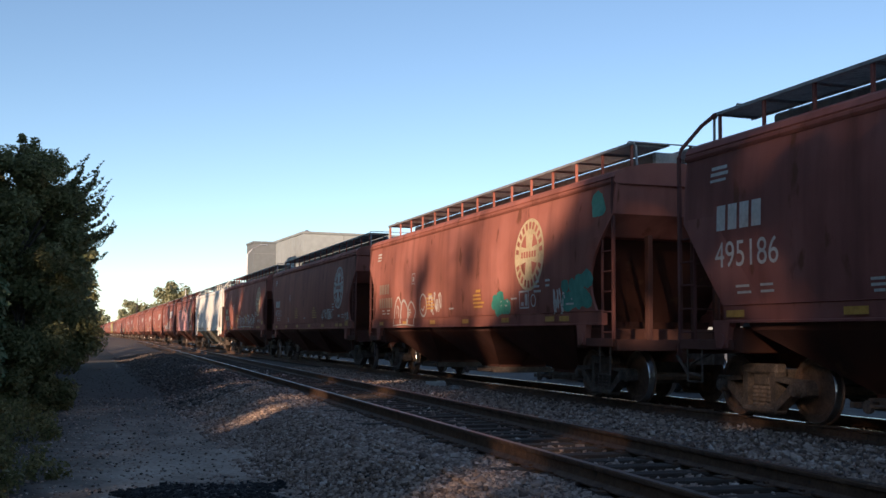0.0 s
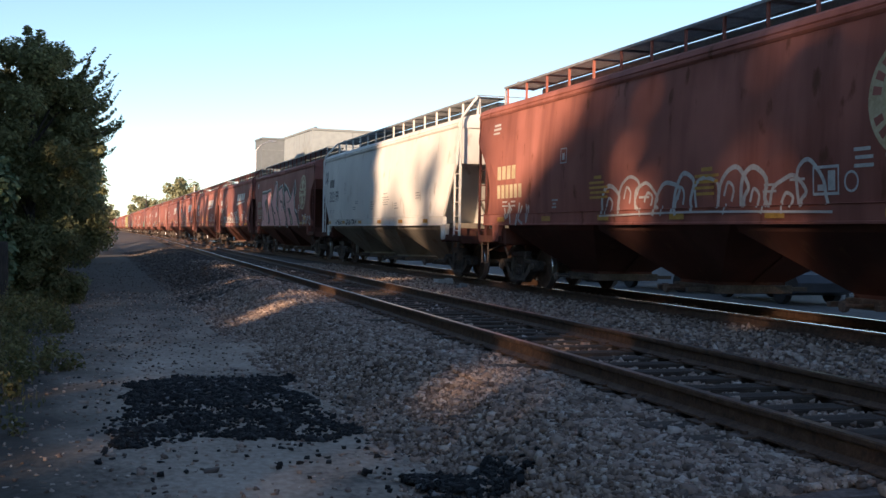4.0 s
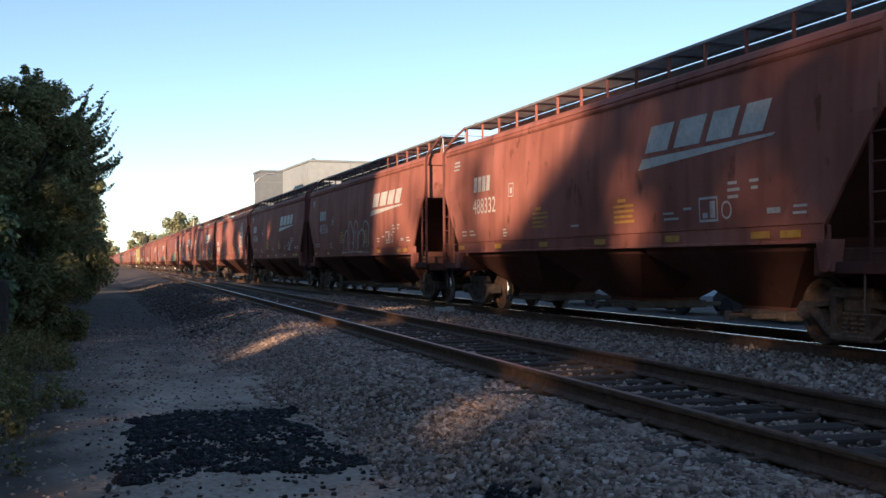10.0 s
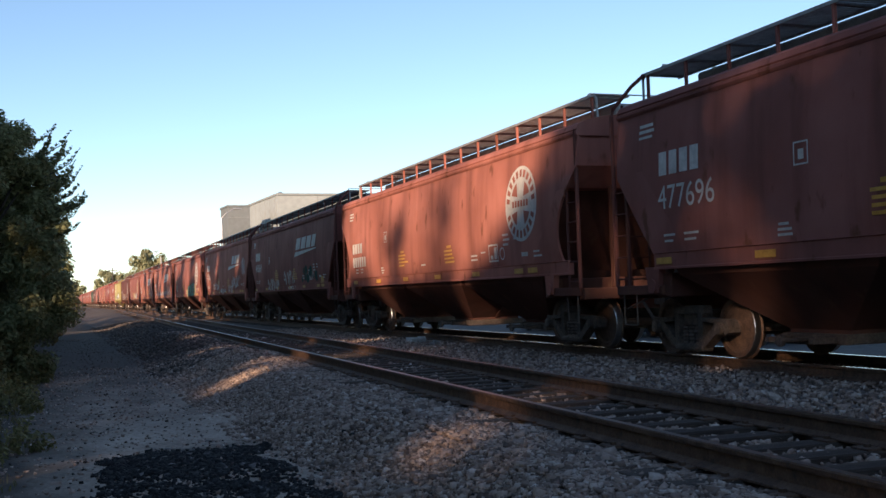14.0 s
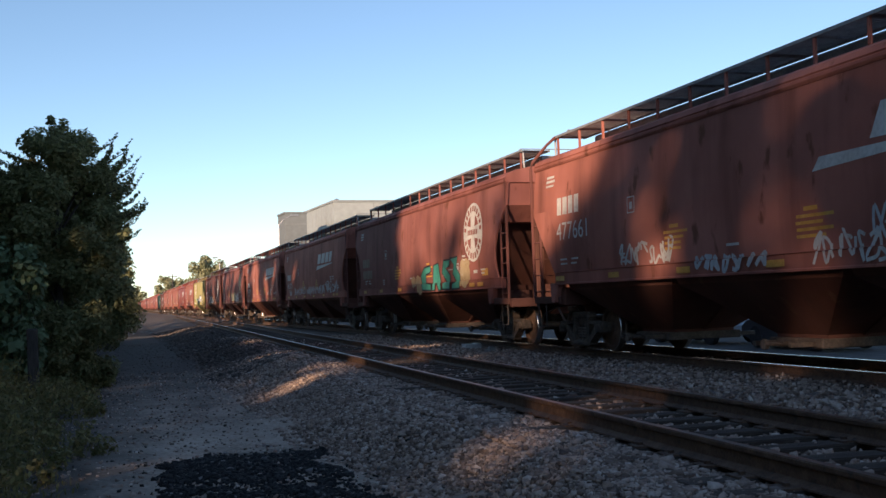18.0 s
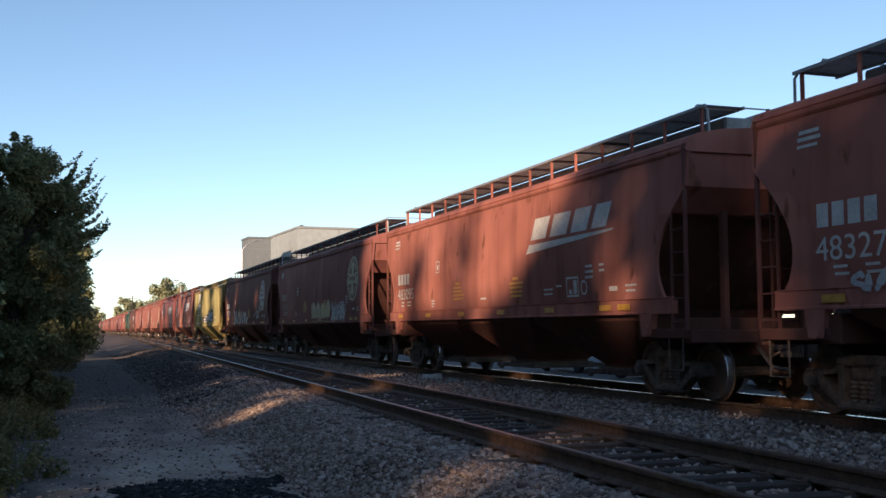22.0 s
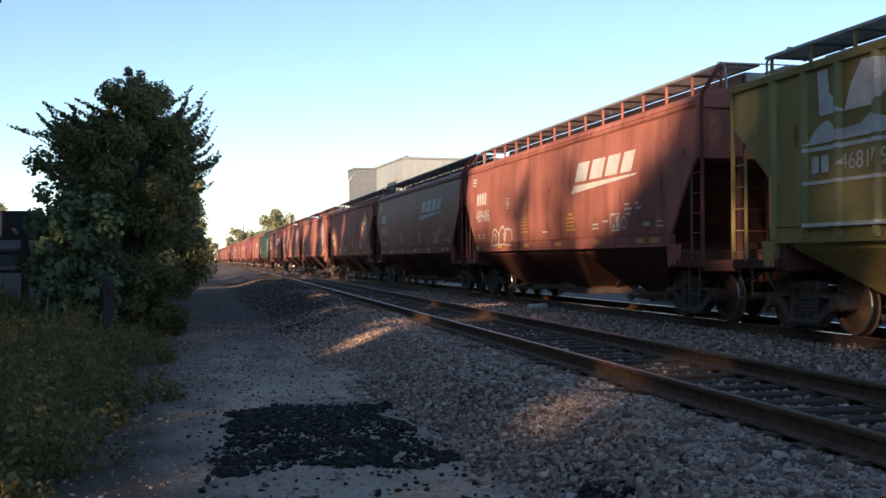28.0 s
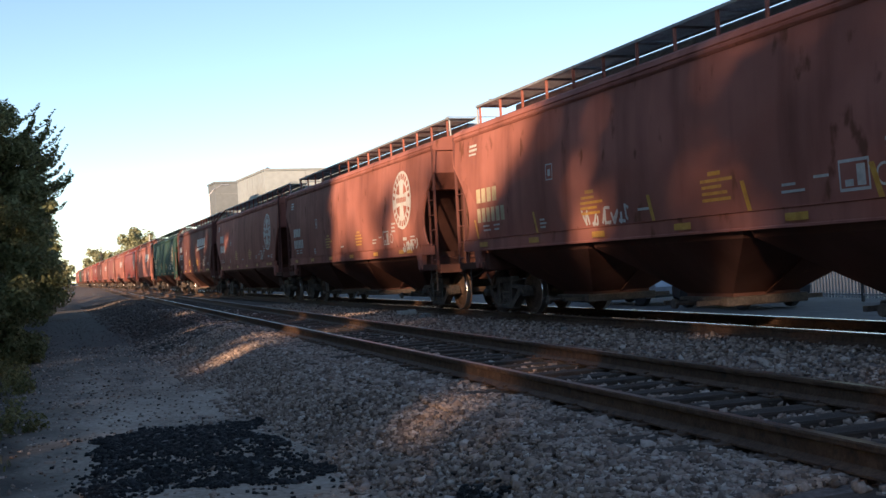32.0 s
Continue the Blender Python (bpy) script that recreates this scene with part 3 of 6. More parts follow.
def grab_mesh():
    s = Shape()
    s.tube([(-0.98, 0.5, -0.45), (-0.99, 0.48, -0.05), (-0.98, 0.40, 0.02), (-0.98, 0.05, 0.03)], 0.022)
    s.tube([(-0.9, 0.0, 0.0), (-0.9, 0.0, 0.10), (-0.88, 0.02, 0.12), (0.88, 0.02, 0.12), (0.9, 0.0, 0.10), (0.9, 0.0, 0.0)], 0.014)
    s.tube([(0.98, 0.5, -0.45), (0.99, 0.48, -0.05), (0.98, 0.40, 0.02), (0.98, 0.05, 0.03)], 0.022)
    return s.mesh("roof_grab_rail", M_BOARD)


def ladder_mesh(paint, top, foot, rails=(-0.21, 0.21)):
    s = Shape()
    for y in rails:
        s.box(-0.02, 0.02, y - 0.016, y + 0.016, foot, top)
    z = foot + 0.15
    while z < top:
        s.tube([(0, -0.21, z), (0, 0.21, z)], 0.014, 5)
        z += 0.36
    return s.mesh("ladder", paint)


def post_mesh(paint, side, bent=True):
    s = Shape()
    s.box(-0.03, 0.03, -0.03, 0.03, 1.12, 4.0, c=0.01)
    if bent:
        s.tube([(0, 0, 3.98), (0.03 * side, -0.02, 4.12), (0.34 * side, -0.12, 4.50), (0.52 * side, -0.26, 4.68)], 0.035, 6)
    return s.mesh("corner_post", paint)


def platform_meshes(paint):
    """The end deck with its crossbeams, steps and centre sill."""
    return [Shape().box(*b, c=c).mesh(n, paint) for n, b, c in (
        ("end_deck", (-1.5, 1.5, 6.95, HALF + 0.06, 1.06, 1.10), 0.01), ("end_sill", (-1.5, 1.5, HALF - 0.10, HALF + 0.08, 0.92, 1.123), 0.015),
        ("centre_sill", (-0.32, 0.32, 4.6, HALF + 0.1, 0.72, 1.057), 0.02), ("body_bolster", (-1.5, 1.5, 6.75, 7.15, 0.95, 1.32), 0.02),
        ("deck_side_beam", (-1.56, -1.50, 6.9, HALF + 0.02, 0.99, 1.14), 0.01), ("deck_side_beam", (1.50, 1.56, 6.9, HALF + 0.02, 0.99, 1.14), 0.01))]


def stirrup_mesh():
    return Shape().tube([(0, HALF - 0.55, 1.05), (0, HALF - 0.55, 0.5), (0, HALF - 0.15, 0.5), (0, HALF - 0.15, 1.05)], 0.018, 5).mesh("step_stirrup", M_UNDER)


def jack_pad_mesh(paint):
    s = Shape().prism([(6.92, 1.42), (7.34, 1.42), (7.26, 1.02), (7.0, 1.02)], "x", -0.07, 0.05)
    s.disc((-0.09, 7.13, 1.12), (1, 0, 0), [(0.05, 0.0), (0.11, 0.0), (0.11, 0.05), (0.05, 0.05)], 12)
    return s.mesh("jacking_pad", paint)


def brace_mesh(paint):
    return Shape().box(-0.05, 0.05, HALF - 0.28, HALF - 0.16, 1.1, 3.0, c=0.01).mesh("end_brace", paint)


def coupler_mesh():
    s = Shape().box(-0.09, 0.09, HALF + 0.05, HALF + 0.62, 0.78, 0.98, c=0.02)
    s.prism([(-0.2, HALF + 0.55), (0.22, HALF + 0.5), (0.24, HALF + 0.72), (0.05, HALF + 0.80), (-0.05, HALF + 0.70), (-0.2, HALF + 0.78)], "z", 0.70, 1.02)
    s.tube([(0.3, HALF + 0.05, 0.85), (0.3, HALF + 0.4, 0.55), (0.22, HALF + 0.75, 0.5)], 0.03)
    s.tube([(-0.2, HALF + 0.1, 0.95), (-0.9, HALF + 0.14, 0.92), (-1.3, HALF + 0.14, 0.75)], 0.018)
    return s.mesh("coupler", M_UNDER)


def brake_meshes():
    tank = Shape().disc((0.5, 7.3, 1.32), (1, 0, 0), [(0.0, -0.5), (0.16, -0.48), (0.19, -0.4), (0.19, 0.4), (0.16, 0.48), (0.0, 0.5)], 14)
    cyl = Shape().disc((-0.75, 7.35, 1.28), (0, 1, 0), [(0.0, -0.3), (0.14, -0.28), (0.15, 0.28), (0.0, 0.3)], 12)
    wheel = Shape().disc((0.7, HALF + 0.12, 2.35), (0, 1, 0), [(0.24, -0.01), (0.28, -0.01), (0.28, 0.02), (0.24, 0.02), (0.24, -0.01)], 20)
    for a in (0.0, 2.09, 4.19):
        wheel.tube([(0.7, HALF + 0.12, 2.35), (0.7 + 0.26 * math.cos(a), HALF + 0.12, 2.35 + 0.26 * math.sin(a))], 0.012, 5)
    wheel.tube([(0.7, HALF - 0.1, 2.35), (0.7, HALF + 0.12, 2.35)], 0.03)
    return (tank.mesh("air_reservoir", M_UNDER), cyl.mesh("brake_cylinder", M_UNDER), wheel.mesh("brake_wheel", M_UNDER))


def sideframe_mesh():
    """A cast truck sideframe with window openings, springs between, and bearing boxes."""
    s = Shape()
    for a in (-1, 1):
        s.prism([(a * 0.40, 0.62), (a * 1.02, 0.58), (a * 1.08, 0.50), (a * 1.08, 0.40), (a * 0.98, 0.36), (a * 0.84, 0.52), (a * 0.40, 0.56)], "x", -0.10, 0.10)
        s.prism([(a * 0.30, 0.20), (a * 0.36, 0.12), (a * 0.80, 0.42), (a * 0.86, 0.54), (a * 0.74, 0.56)], "x", -0.09, 0.09)
        s.prism([(a * 0.27, 0.16), (a * 0.38, 0.20), (a * 0.40, 0.72), (a * 0.27, 0.72)], "x", -0.09, 0.09)
        s.disc((-0.13, a * 0.889, 0.457), (1, 0, 0), [(0.02, -0.05), (0.085, -0.04), (0.10, 0.0), (0.105, 0.14)], 12)
        s.box(-0.10, 0.09, a * 0.889 - 0.13, a * 0.889 + 0.13, 0.50, 0.60, c=0.012)
    s.box(-0.10, 0.10, -0.42, 0.42, 0.66, 0.80, c=0.03)
    s.box(-0.11, 0.11, -0.40, 0.40, 0.10, 0.20, c=0.03)
    return s.mesh("sideframe", M_TRUCK)


def spring_mesh():
    return Shape().disc((0, 0, 0), (0, 0, 1), [(0.075 if i % 2 else 0.055, 0.18 + 0.030 * i) for i in range(11)], 10).mesh("spring", M_UNDER)


def wheelset_mesh():
    s = Shape()
    for a in (-1, 1):
        prof = [(0.02, 0.10), (0.11, 0.09), (0.12, 0.05), (0.34, 0.03), (0.37, 0.068), (0.448, 0.068), (0.457, 0.05), (0.46, -0.04), (0.485, -0.055), (0.485, -0.066), (0.37, -0.062), (0.34, -0.02), (0.12, -0.04), (0.1, -0.08), (0.02, -0.08)]
        o = len(s.f)
        s.disc((a * 0.76, 0, 0), (a, 0, 0), prof, 28)
        for i in range(o, len(s.f) - 2):
            if (i - o) // 28 in (5, 6):
                s.k[i] = 1
        for j in range(3):
            t = 2.1 * j
            s.disc((a * 0.94, 0.045 * math.cos(t), 0.045 * math.sin(t)), (a, 0, 0), [(0.014, 0.0), (0.014, 0.03)], 6)
    s.tube([(-0.95, 0, 0), (0.95, 0, 0)], 0.075, 10)
    return s.mesh("wheelset", M_WHEEL, M_TREAD)


def bolster_mesh():
    s = Shape().box(-1.05, 1.05, -0.2, 0.2, 0.48, 0.72, c=0.03)
    s.disc((0, 0, 0.72), (0, 0, 1), [(0.2, 0.0), (0.2, 0.1)], 14)
    for y in (-0.55, 0.55):
        s.box(-0.8, 0.8, y - 0.04, y + 0.04, 0.32, 0.44)
    return s.mesh("truck", M_TRUCK)


D_GATE, D_BOARD, D_GRAB, D_COUPLER, D_BRAKES = gate_mesh(), board_mesh(), grab_mesh(), coupler_mesh(), brake_meshes()
D_STIRRUP = stirrup_mesh()
D_FRAME, D_SPRING, D_WHEELS, D_BOLSTER = sideframe_mesh(), spring_mesh(), wheelset_mesh(), bolster_mesh()
D_HATCH = Shape().box(-0.30, 0.30, -7.6, 7.6, 4.26, 4.64, c=0.04).mesh("trough_hatch", M_BOARD)
TURN = pose(0, 0, 0, 0, 0, 180)
KITS = {}


def kit(paint, cut, ribs=False):
    """The meshes that depend on paint and shape, made once."""
    key = (paint.name, cut is cut_round, ribs)
    if key not in KITS:
        # maroon ladders and posts on red cars: shade put into the paint
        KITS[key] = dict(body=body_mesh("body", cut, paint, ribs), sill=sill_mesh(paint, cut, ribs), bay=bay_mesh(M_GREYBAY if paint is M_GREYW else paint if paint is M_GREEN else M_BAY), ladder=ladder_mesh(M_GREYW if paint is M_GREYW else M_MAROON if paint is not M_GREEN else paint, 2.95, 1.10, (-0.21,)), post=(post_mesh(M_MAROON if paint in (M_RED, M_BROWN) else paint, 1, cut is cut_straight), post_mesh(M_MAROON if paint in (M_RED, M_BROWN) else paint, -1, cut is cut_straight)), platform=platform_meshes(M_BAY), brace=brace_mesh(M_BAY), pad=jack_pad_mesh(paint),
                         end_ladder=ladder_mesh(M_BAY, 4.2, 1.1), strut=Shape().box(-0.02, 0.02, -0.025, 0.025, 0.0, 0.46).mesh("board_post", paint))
    return KITS[key]


D_ENDMARK = Shape().box(-0.95, -0.45, 0.0, 0.006, 3.52, 3.56).box(-0.95, -0.35, 0.0, 0.006, 3.42, 3.46).mesh("end_stencil", M_YELLOW)
WHEELS = []


def hopper_car(paint, cut, label, at, ribs=False, spins=False, group="cars of the freight train"):
    k = kit(paint, cut, ribs)
    car = tagged(empty("hopper_car", at), label, "hopper car", group)
    piece("body", k["body"][0], car)
    piece("roof", k["body"][1], car)
    for d in k["body"][2:]:
        piece("end_wing", d, car)
        piece("end_wing", d, car, TURN)
    piece("side_sill", k["sill"], car)
    piece("side_sill", k["sill"], car, TURN @ pose(0, 0, 0))
    for y in (-4.45, 0.0, 4.45):
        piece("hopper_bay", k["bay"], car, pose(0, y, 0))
        piece("outlet_gate", D_GATE, car, pose(0, y, 0))
    if ribs:
        rib = Shape().prism([(-1.552, -0.06), (-1.63, -0.035), (-1.63, 0.035), (-1.552, 0.06)], "z", SILL + 0.04, EAVE).mesh("side_rib", M_RIB)
        for i in range(17):
            for turn in (pose(0, 0, 0), TURN):
                piece("side_rib", rib, car, turn @ pose(0, RIBS[i] if turn is not TURN else -RIBS[i], 0))
    deck = 4.52 if ribs else 4.70
    piece("trough_hatch", D_HATCH, car, pose(0, 0, deck - 4.70))
    for x in (-0.66, 0.66):
        b = piece("running_board", D_BOARD, car, pose(x, 0, deck), "dark galvanised running board")
        for i in range(15):
            piece("board_post", k["strut"], b, pose(math.copysign(0.33, x), -HALF + 0.3 + (2 * HALF - 0.6) * i / 14, -0.48))
    for turn in (pose(0, 0, 0), TURN):
        for d in k["platform"]:
            piece(d.name.split(".")[0], d, car, turn)
        piece("end_stencil", D_ENDMARK, car, turn @ pose(0, cut(4.0) - 0.049, 0), "faded yellow stencilled lines")
        piece("coupler", D_COUPLER, car, turn)
        for x in (-0.7, 0.7):
            piece("end_brace", k["brace"], car, turn @ pose(x, 0, 0))
        for x in (-1.52, 1.52):
            piece("step_stirrup", D_STIRRUP, car, turn @ pose(x, 0, 0))
            piece("jacking_pad", k["pad"], car, turn @ pose(x, 0, 0) if x < 0 else turn @ pose(x, 14.26, 0, 0, 0, 180))
        piece("roof_grab_rail", D_GRAB, car, turn @ pose(0, HALF - 0.62, deck - 0.04))
        for x in (-1.54, 1.54):
            piece("ladder", k["ladder"], car, turn @ pose(x, HALF - 0.19, 0))
            piece("corner_post", k["post"][0 if x < 0 else 1], car, turn @ pose(x, HALF + 0.02, 0))
        piece("ladder", k["end_ladder"], car, turn @ pose(-1.1, HALF + 0.05, 0, 0, 0, 90))
        t = piece("truck", D_BOLSTER, car, turn @ pose(0, 6.95, 0))
        for x in (-1.0, 1.0):
            piece("sideframe", D_FRAME, t, pose(x, 0, 0, 0, 0, 0 if x < 0 else 180))
            for y in (-0.17, 0.0, 0.17):
                piece("spring", D_SPRING, t, pose(x, y, 0))
        for y in (-0.889, 0.889):
            w = piece("wheelset", D_WHEELS, t, pose(0, y, 0.457))
            if spins:
                WHEELS.append((w, y, at.translation.y + (6.95 if turn is not TURN else -6.95), turn is TURN))
    for d, nm in zip(D_BRAKES, ("air_reservoir", "brake_cylinder", "brake_wheel")):
        piece(nm, d, car)
    return car


# ---------------------------------------------------------------- lettering and spray paint on the car sides
# Shapes lie in (u, z): u runs along the side from its far end, z up from the rails.


def smooth_line(pts, closed=False, steps=5):
    """A rounded line through points."""
    n = len(pts)
    out = []
    for i in range(n if closed else n - 1):
        p = [pts[(i + d) % n] if closed else pts[min(max(i + d, 0), n - 1)] for d in (-1, 0, 1, 2)]
        for k in range(steps):
            t = k / steps
            out.append(tuple(0.5 * (2 * p[1][a] + (p[2][a] - p[0][a]) * t + (2 * p[0][a] - 5 * p[1][a] + 4 * p[2][a] - p[3][a]) * t * t + (3 * p[1][a] - p[0][a] - 3 * p[2][a] + p[3][a]) * t ** 3) for a in (0, 1)))
    out.append(out[0] if closed else tuple(pts[-1]))
    return out


def ribbon(line, w):
    """Four-sided pieces along a line that meet at shared corners."""
    pts = [p for i, p in enumerate(line) if i == 0 or math.hypot(p[0] - line[i - 1][0], p[1] - line[i - 1][1]) > 1e-4]
    loop = len(pts) > 2 and math.hypot(pts[0][0] - pts[-1][0], pts[0][1] - pts[-1][1]) < 1e-4
    n = len(pts)
    rails = []
    for i, (a, b) in enumerate(pts):
        p = pts[i - 1] if i else (pts[-2] if loop else pts[0])
        q = pts[i + 1] if i < n - 1 else (pts[1] if loop else pts[-1])
        l = math.hypot(q[0] - p[0], q[1] - p[1]) or 1.0
        nx, nz = -(q[1] - p[1]) / l * w / 2, (q[0] - p[0]) / l * w / 2
        rails.append(((a + nx, b + nz), (a - nx, b - nz)))
    return [[r[0], t[0], t[1], r[1]] for r, t in zip(rails, rails[1:])]


def bar(u0, u1, z0, z1, slant=0.0):
    return [(u0, z0), (u1, z0), (u1 + slant, z1), (u0 + slant, z1)]


def ring(u, z, r, n=40, squash=1.0):
    return [(u + r * math.cos(6.2832 * i / n), z + r * squash * math.sin(6.2832 * i / n)) for i in range(n)]


def scrawl(u0, u1, z0, z1, count, seed, w=0.05):
    """A hand-sprayed scribble: looping strokes side by side."""
    rng = random.Random(seed)
    out = []
    step = (u1 - u0) / count
    for i in range(count):
        a = u0 + step * i
        pts = [(a + step * rng.uniform(-0.1, 1.1), z0 + (z1 - z0) * rng.choice((rng.uniform(0, 0.3), rng.uniform(0.6, 1.0), rng.random()))) for _ in range(rng.randint(4, 6))]
        out += ribbon(smooth_line(pts), w)
    return out


def bubbles(u0, u1, z0, z1, count, seed, w=0.06):
    """Fat hand-drawn letters: leaning arches of uneven height with hooks inside and strokes over the sill."""
    rng = random.Random(seed)
    out, fills = [], []
    step, tall = (u1 - u0) / count, z1 - z0
    u = u0
    for i in range(count):
        wide, high, lean = step * rng.uniform(0.8, 1.35), tall * rng.uniform(0.72, 1.12), step * rng.uniform(-0.12, 0.28)
        foot = z0 + tall * rng.uniform(0.0, 0.22)
        pts = [(u + rng.uniform(-0.05, 0.05), foot), (u + wide * 0.02 + lean * 0.5, foot + high * 0.52), (u + wide * 0.22 + lean, z0 + high * 0.93), (u + wide * 0.55 + lean, z0 + high * rng.uniform(0.92, 1.04)), (u + wide * 0.95 + lean * 0.7, z0 + high * rng.uniform(0.55, 0.8)), (u + wide * rng.uniform(0.85, 1.0), z0 + high * 0.35), (u + wide * rng.uniform(0.9, 1.1), foot)]
        line = smooth_line(pts)
        out += ribbon(line, w * rng.uniform(0.9, 1.5))
        fills.append(line)
        if rng.random() < 0.6:
            a, b = u + wide * rng.uniform(0.35, 0.6), z0 + high * rng.uniform(0.35, 0.55)
            out += ribbon(smooth_line([(a - wide * 0.15, b - high * 0.1), (a, b + high * 0.18), (a + wide * 0.2, b + high * 0.05), (a + wide * 0.12, b - high * 0.22)]), w * 0.9)
        if rng.random() < 0.5:
            a = u + wide * rng.uniform(0.2, 0.8)
            out += ribbon([(a, z0), (a + rng.uniform(-0.06, 0.06), z0 + tall * rng.uniform(0.2, 0.35))], w * 0.7)
        u += step
    out += ribbon(smooth_line([(u0 - 0.05, z0 + 0.02), ((u0 + u1) / 2, z0 + 0.05), (u1 + 0.1, z0 + 0.01)]), w * 0.6)
    return out, fills


def sprawl(u0, u1, z0, z1, seed, count=26):
    """Soft-edged patches of sprayed fill."""
    rng = random.Random(seed)
    out = []
    for _ in range(count):
        cu, cz, r = rng.uniform(u0, u1), rng.uniform(z0, z1), rng.uniform(0.08, 0.2)
        out.append([(cu + r * 1.3 * math.cos(a) * rng.uniform(0.8, 1.1), cz + r * math.sin(a) * rng.uniform(0.8, 1.1)) for a in (0, 0.8, 1.6, 2.4, 3.2, 4.0, 4.8, 5.6)])
    return out


SILL_OUT = side_x(1.5) + 0.034


def on_side(name, polygons, mat, car, ribs=False, lift=0.005, label="", extra=()):
    """Lays flat shapes onto the curved side of a car as one thin sheet of paint."""
    b = bmesh.new()
    for k, poly in enumerate(polygons):
        try:
            b.faces.new([b.verts.new((0.00012 * (k * 7 % 31), -u, z)) for u, z in poly])
        except ValueError:
            pass
    for v, f in extra:
        vs = [b.verts.new((0.0, -u, z)) for u, z in v]
        for q in f:
            try:
                b.faces.new([vs[i] for i in q])
            except ValueError:
                pass
    lo, hi = min(v.co.z for v in b.verts), max(v.co.z for v in b.verts)
    cuts = [(0, 0, z) for z in [1.625, 1.635] + [1.75 + 0.2 * k for k in range(12)] if lo < z < hi]
    planes = [(p, (0, 0, 1)) for p in cuts]
    if ribs:
        left, right = min(v.co.y for v in b.verts) + HALF, max(v.co.y for v in b.verts) + HALF
        for r in RIBS:
            planes += [((0, r + d - HALF, 0), (0, 1, 0)) for d in (-0.065, -0.04, 0.04, 0.065) if left < r + d < right]
    for p, n in planes:
        bmesh.ops.bisect_plane(b, geom=b.verts[:] + b.edges[:] + b.faces[:], plane_co=p, plane_no=n)
    for v in b.verts:
        v.co.y += HALF
        if ribs:
            near = min(abs(v.co.y - r) for r in RIBS)
            x = 1.632 if near < 0.045 else 1.556
            if v.co.z < 1.63:
                x = 1.64
        else:
            x = side_x(v.co.z) if v.co.z > 1.63 else SILL_OUT
        v.co.x = -(x + lift + v.co.x)
    me = bpy.data.meshes.new(name)
    b.normal_update()
    for f in b.faces:
        if f.normal.x > 0:
            f.normal_flip()
    b.to_mesh(me)
    b.free()
    me.materials.append(mat)
    ob = piece(name, me, car, None, label)
    if name == "graffiti":
        ob["kind"] = "stuff"
    return ob


def digits(text, u, z, height, width):
    """The built-in font as vertices and faces in (u, z)."""
    c = bpy.data.curves.new("digits", "FONT")
    c.body, c.size = text, 1.0
    ob = bpy.data.objects.new("digits", c)
    scene.collection.objects.link(ob)
    me = ob.to_mesh()
    co = [tuple(v.co) for v in me.vertices]
    fs = [tuple(p.vertices) for p in me.polygons]
    ob.to_mesh_clear()
    bpy.data.objects.remove(ob)
    bpy.data.curves.remove(c)
    x0, x1 = min(p[0] for p in co), max(p[0] for p in co)
    y0, y1 = min(p[1] for p in co), max(p[1] for p in co)
    return [(u + (p[0] - x0) / (x1 - x0) * width, z + (p[1] - y0) / (y1 - y0) * height) for p in co], fs


def slanted_logo(car, mat, gone=0, du=0.0):
    """Four slanted blocks over a long wedge."""
    blocks = []
    for i, (a, b) in enumerate(((10.82, 11.55), (11.74, 12.50), (12.68, 13.36), (13.54, 14.12))):
        if i < gone:
            continue
        blocks.append([(a + du, 2.95), (b + du, 2.95), (b + 0.20 + du, 3.38), (a + 0.20 + du, 3.38)])
    blocks.append([(10.60 + du, 2.68), (14.35 + du, 2.86), (14.42 + du, 2.90), (10.75 + du, 2.86)])
    on_side("slanted_logo", blocks, mat, car, label="faded pale slanted logo blocks over a wedge")


def round_logo(car, u, z, mat, paint):
    on_side("round_logo", [ring(u, z, 0.76)], mat, car, label="weathered pale round logo with a cross")
    inner = []
    for k in range(4):
        a0, a1 = 1.5708 * k + 0.42, 1.5708 * (k + 1) - 0.42
        arc = [(u + 0.47 * math.cos(a0 + (a1 - a0) * i / 6), z + 0.47 * math.sin(a0 + (a1 - a0) * i / 6)) for i in range(7)]
        mid = (a0 + a1) / 2
        inner.append([(u + 0.17 * math.cos(mid) * 1.2, z + 0.17 * math.sin(mid) * 1.2)] + arc)
    for k in range(22):
        a = 6.2832 * (k + 0.5) / 22
        if abs(math.sin(a) + 0.25) < 0.12 and abs(math.cos(a)) > 0.8:
            continue
        c, s_ = math.cos(a), math.sin(a)
        inner.append([(u + r * c - w * s_, z + r * s_ + w * c) for r, w in ((0.54, -0.045), (0.69, -0.055), (0.69, 0.055), (0.54, 0.045))])
    inner += [bar(u - 0.40 + 0.135 * i, u - 0.40 + 0.135 * i + 0.09, z - 0.06, z + 0.07) for i in range(6)]
    on_side("round_logo_pattern", inner, paint, car, lift=0.009)


def mark_bars(u, z, height, n=4, width=1.2):
    w = width / n
    return [bar(u + w * i + 0.04, u + w * (i + 1) - 0.03, z, z + height) for i in range(n)]


def number_on(car, text, u, z, height, width, mat, ribs=False):
    if text:
        on_side("car_number", [], mat, car, ribs, extra=[digits(text, u, z, height, width)])
    else:
        for b in mark_bars(u, z, height, 6, width):
            on_side("number_bar", [b], mat, car, ribs, label="unreadable faded number bar")


def data_lines(u, z, rng, rows=3, w=0.5, gap=0.09, h=0.035):
    return [bar(u + rng.uniform(0, 0.05), u + w * rng.uniform(0.6, 1.0), z - gap * i, z - gap * i + h) for i in range(rows)]


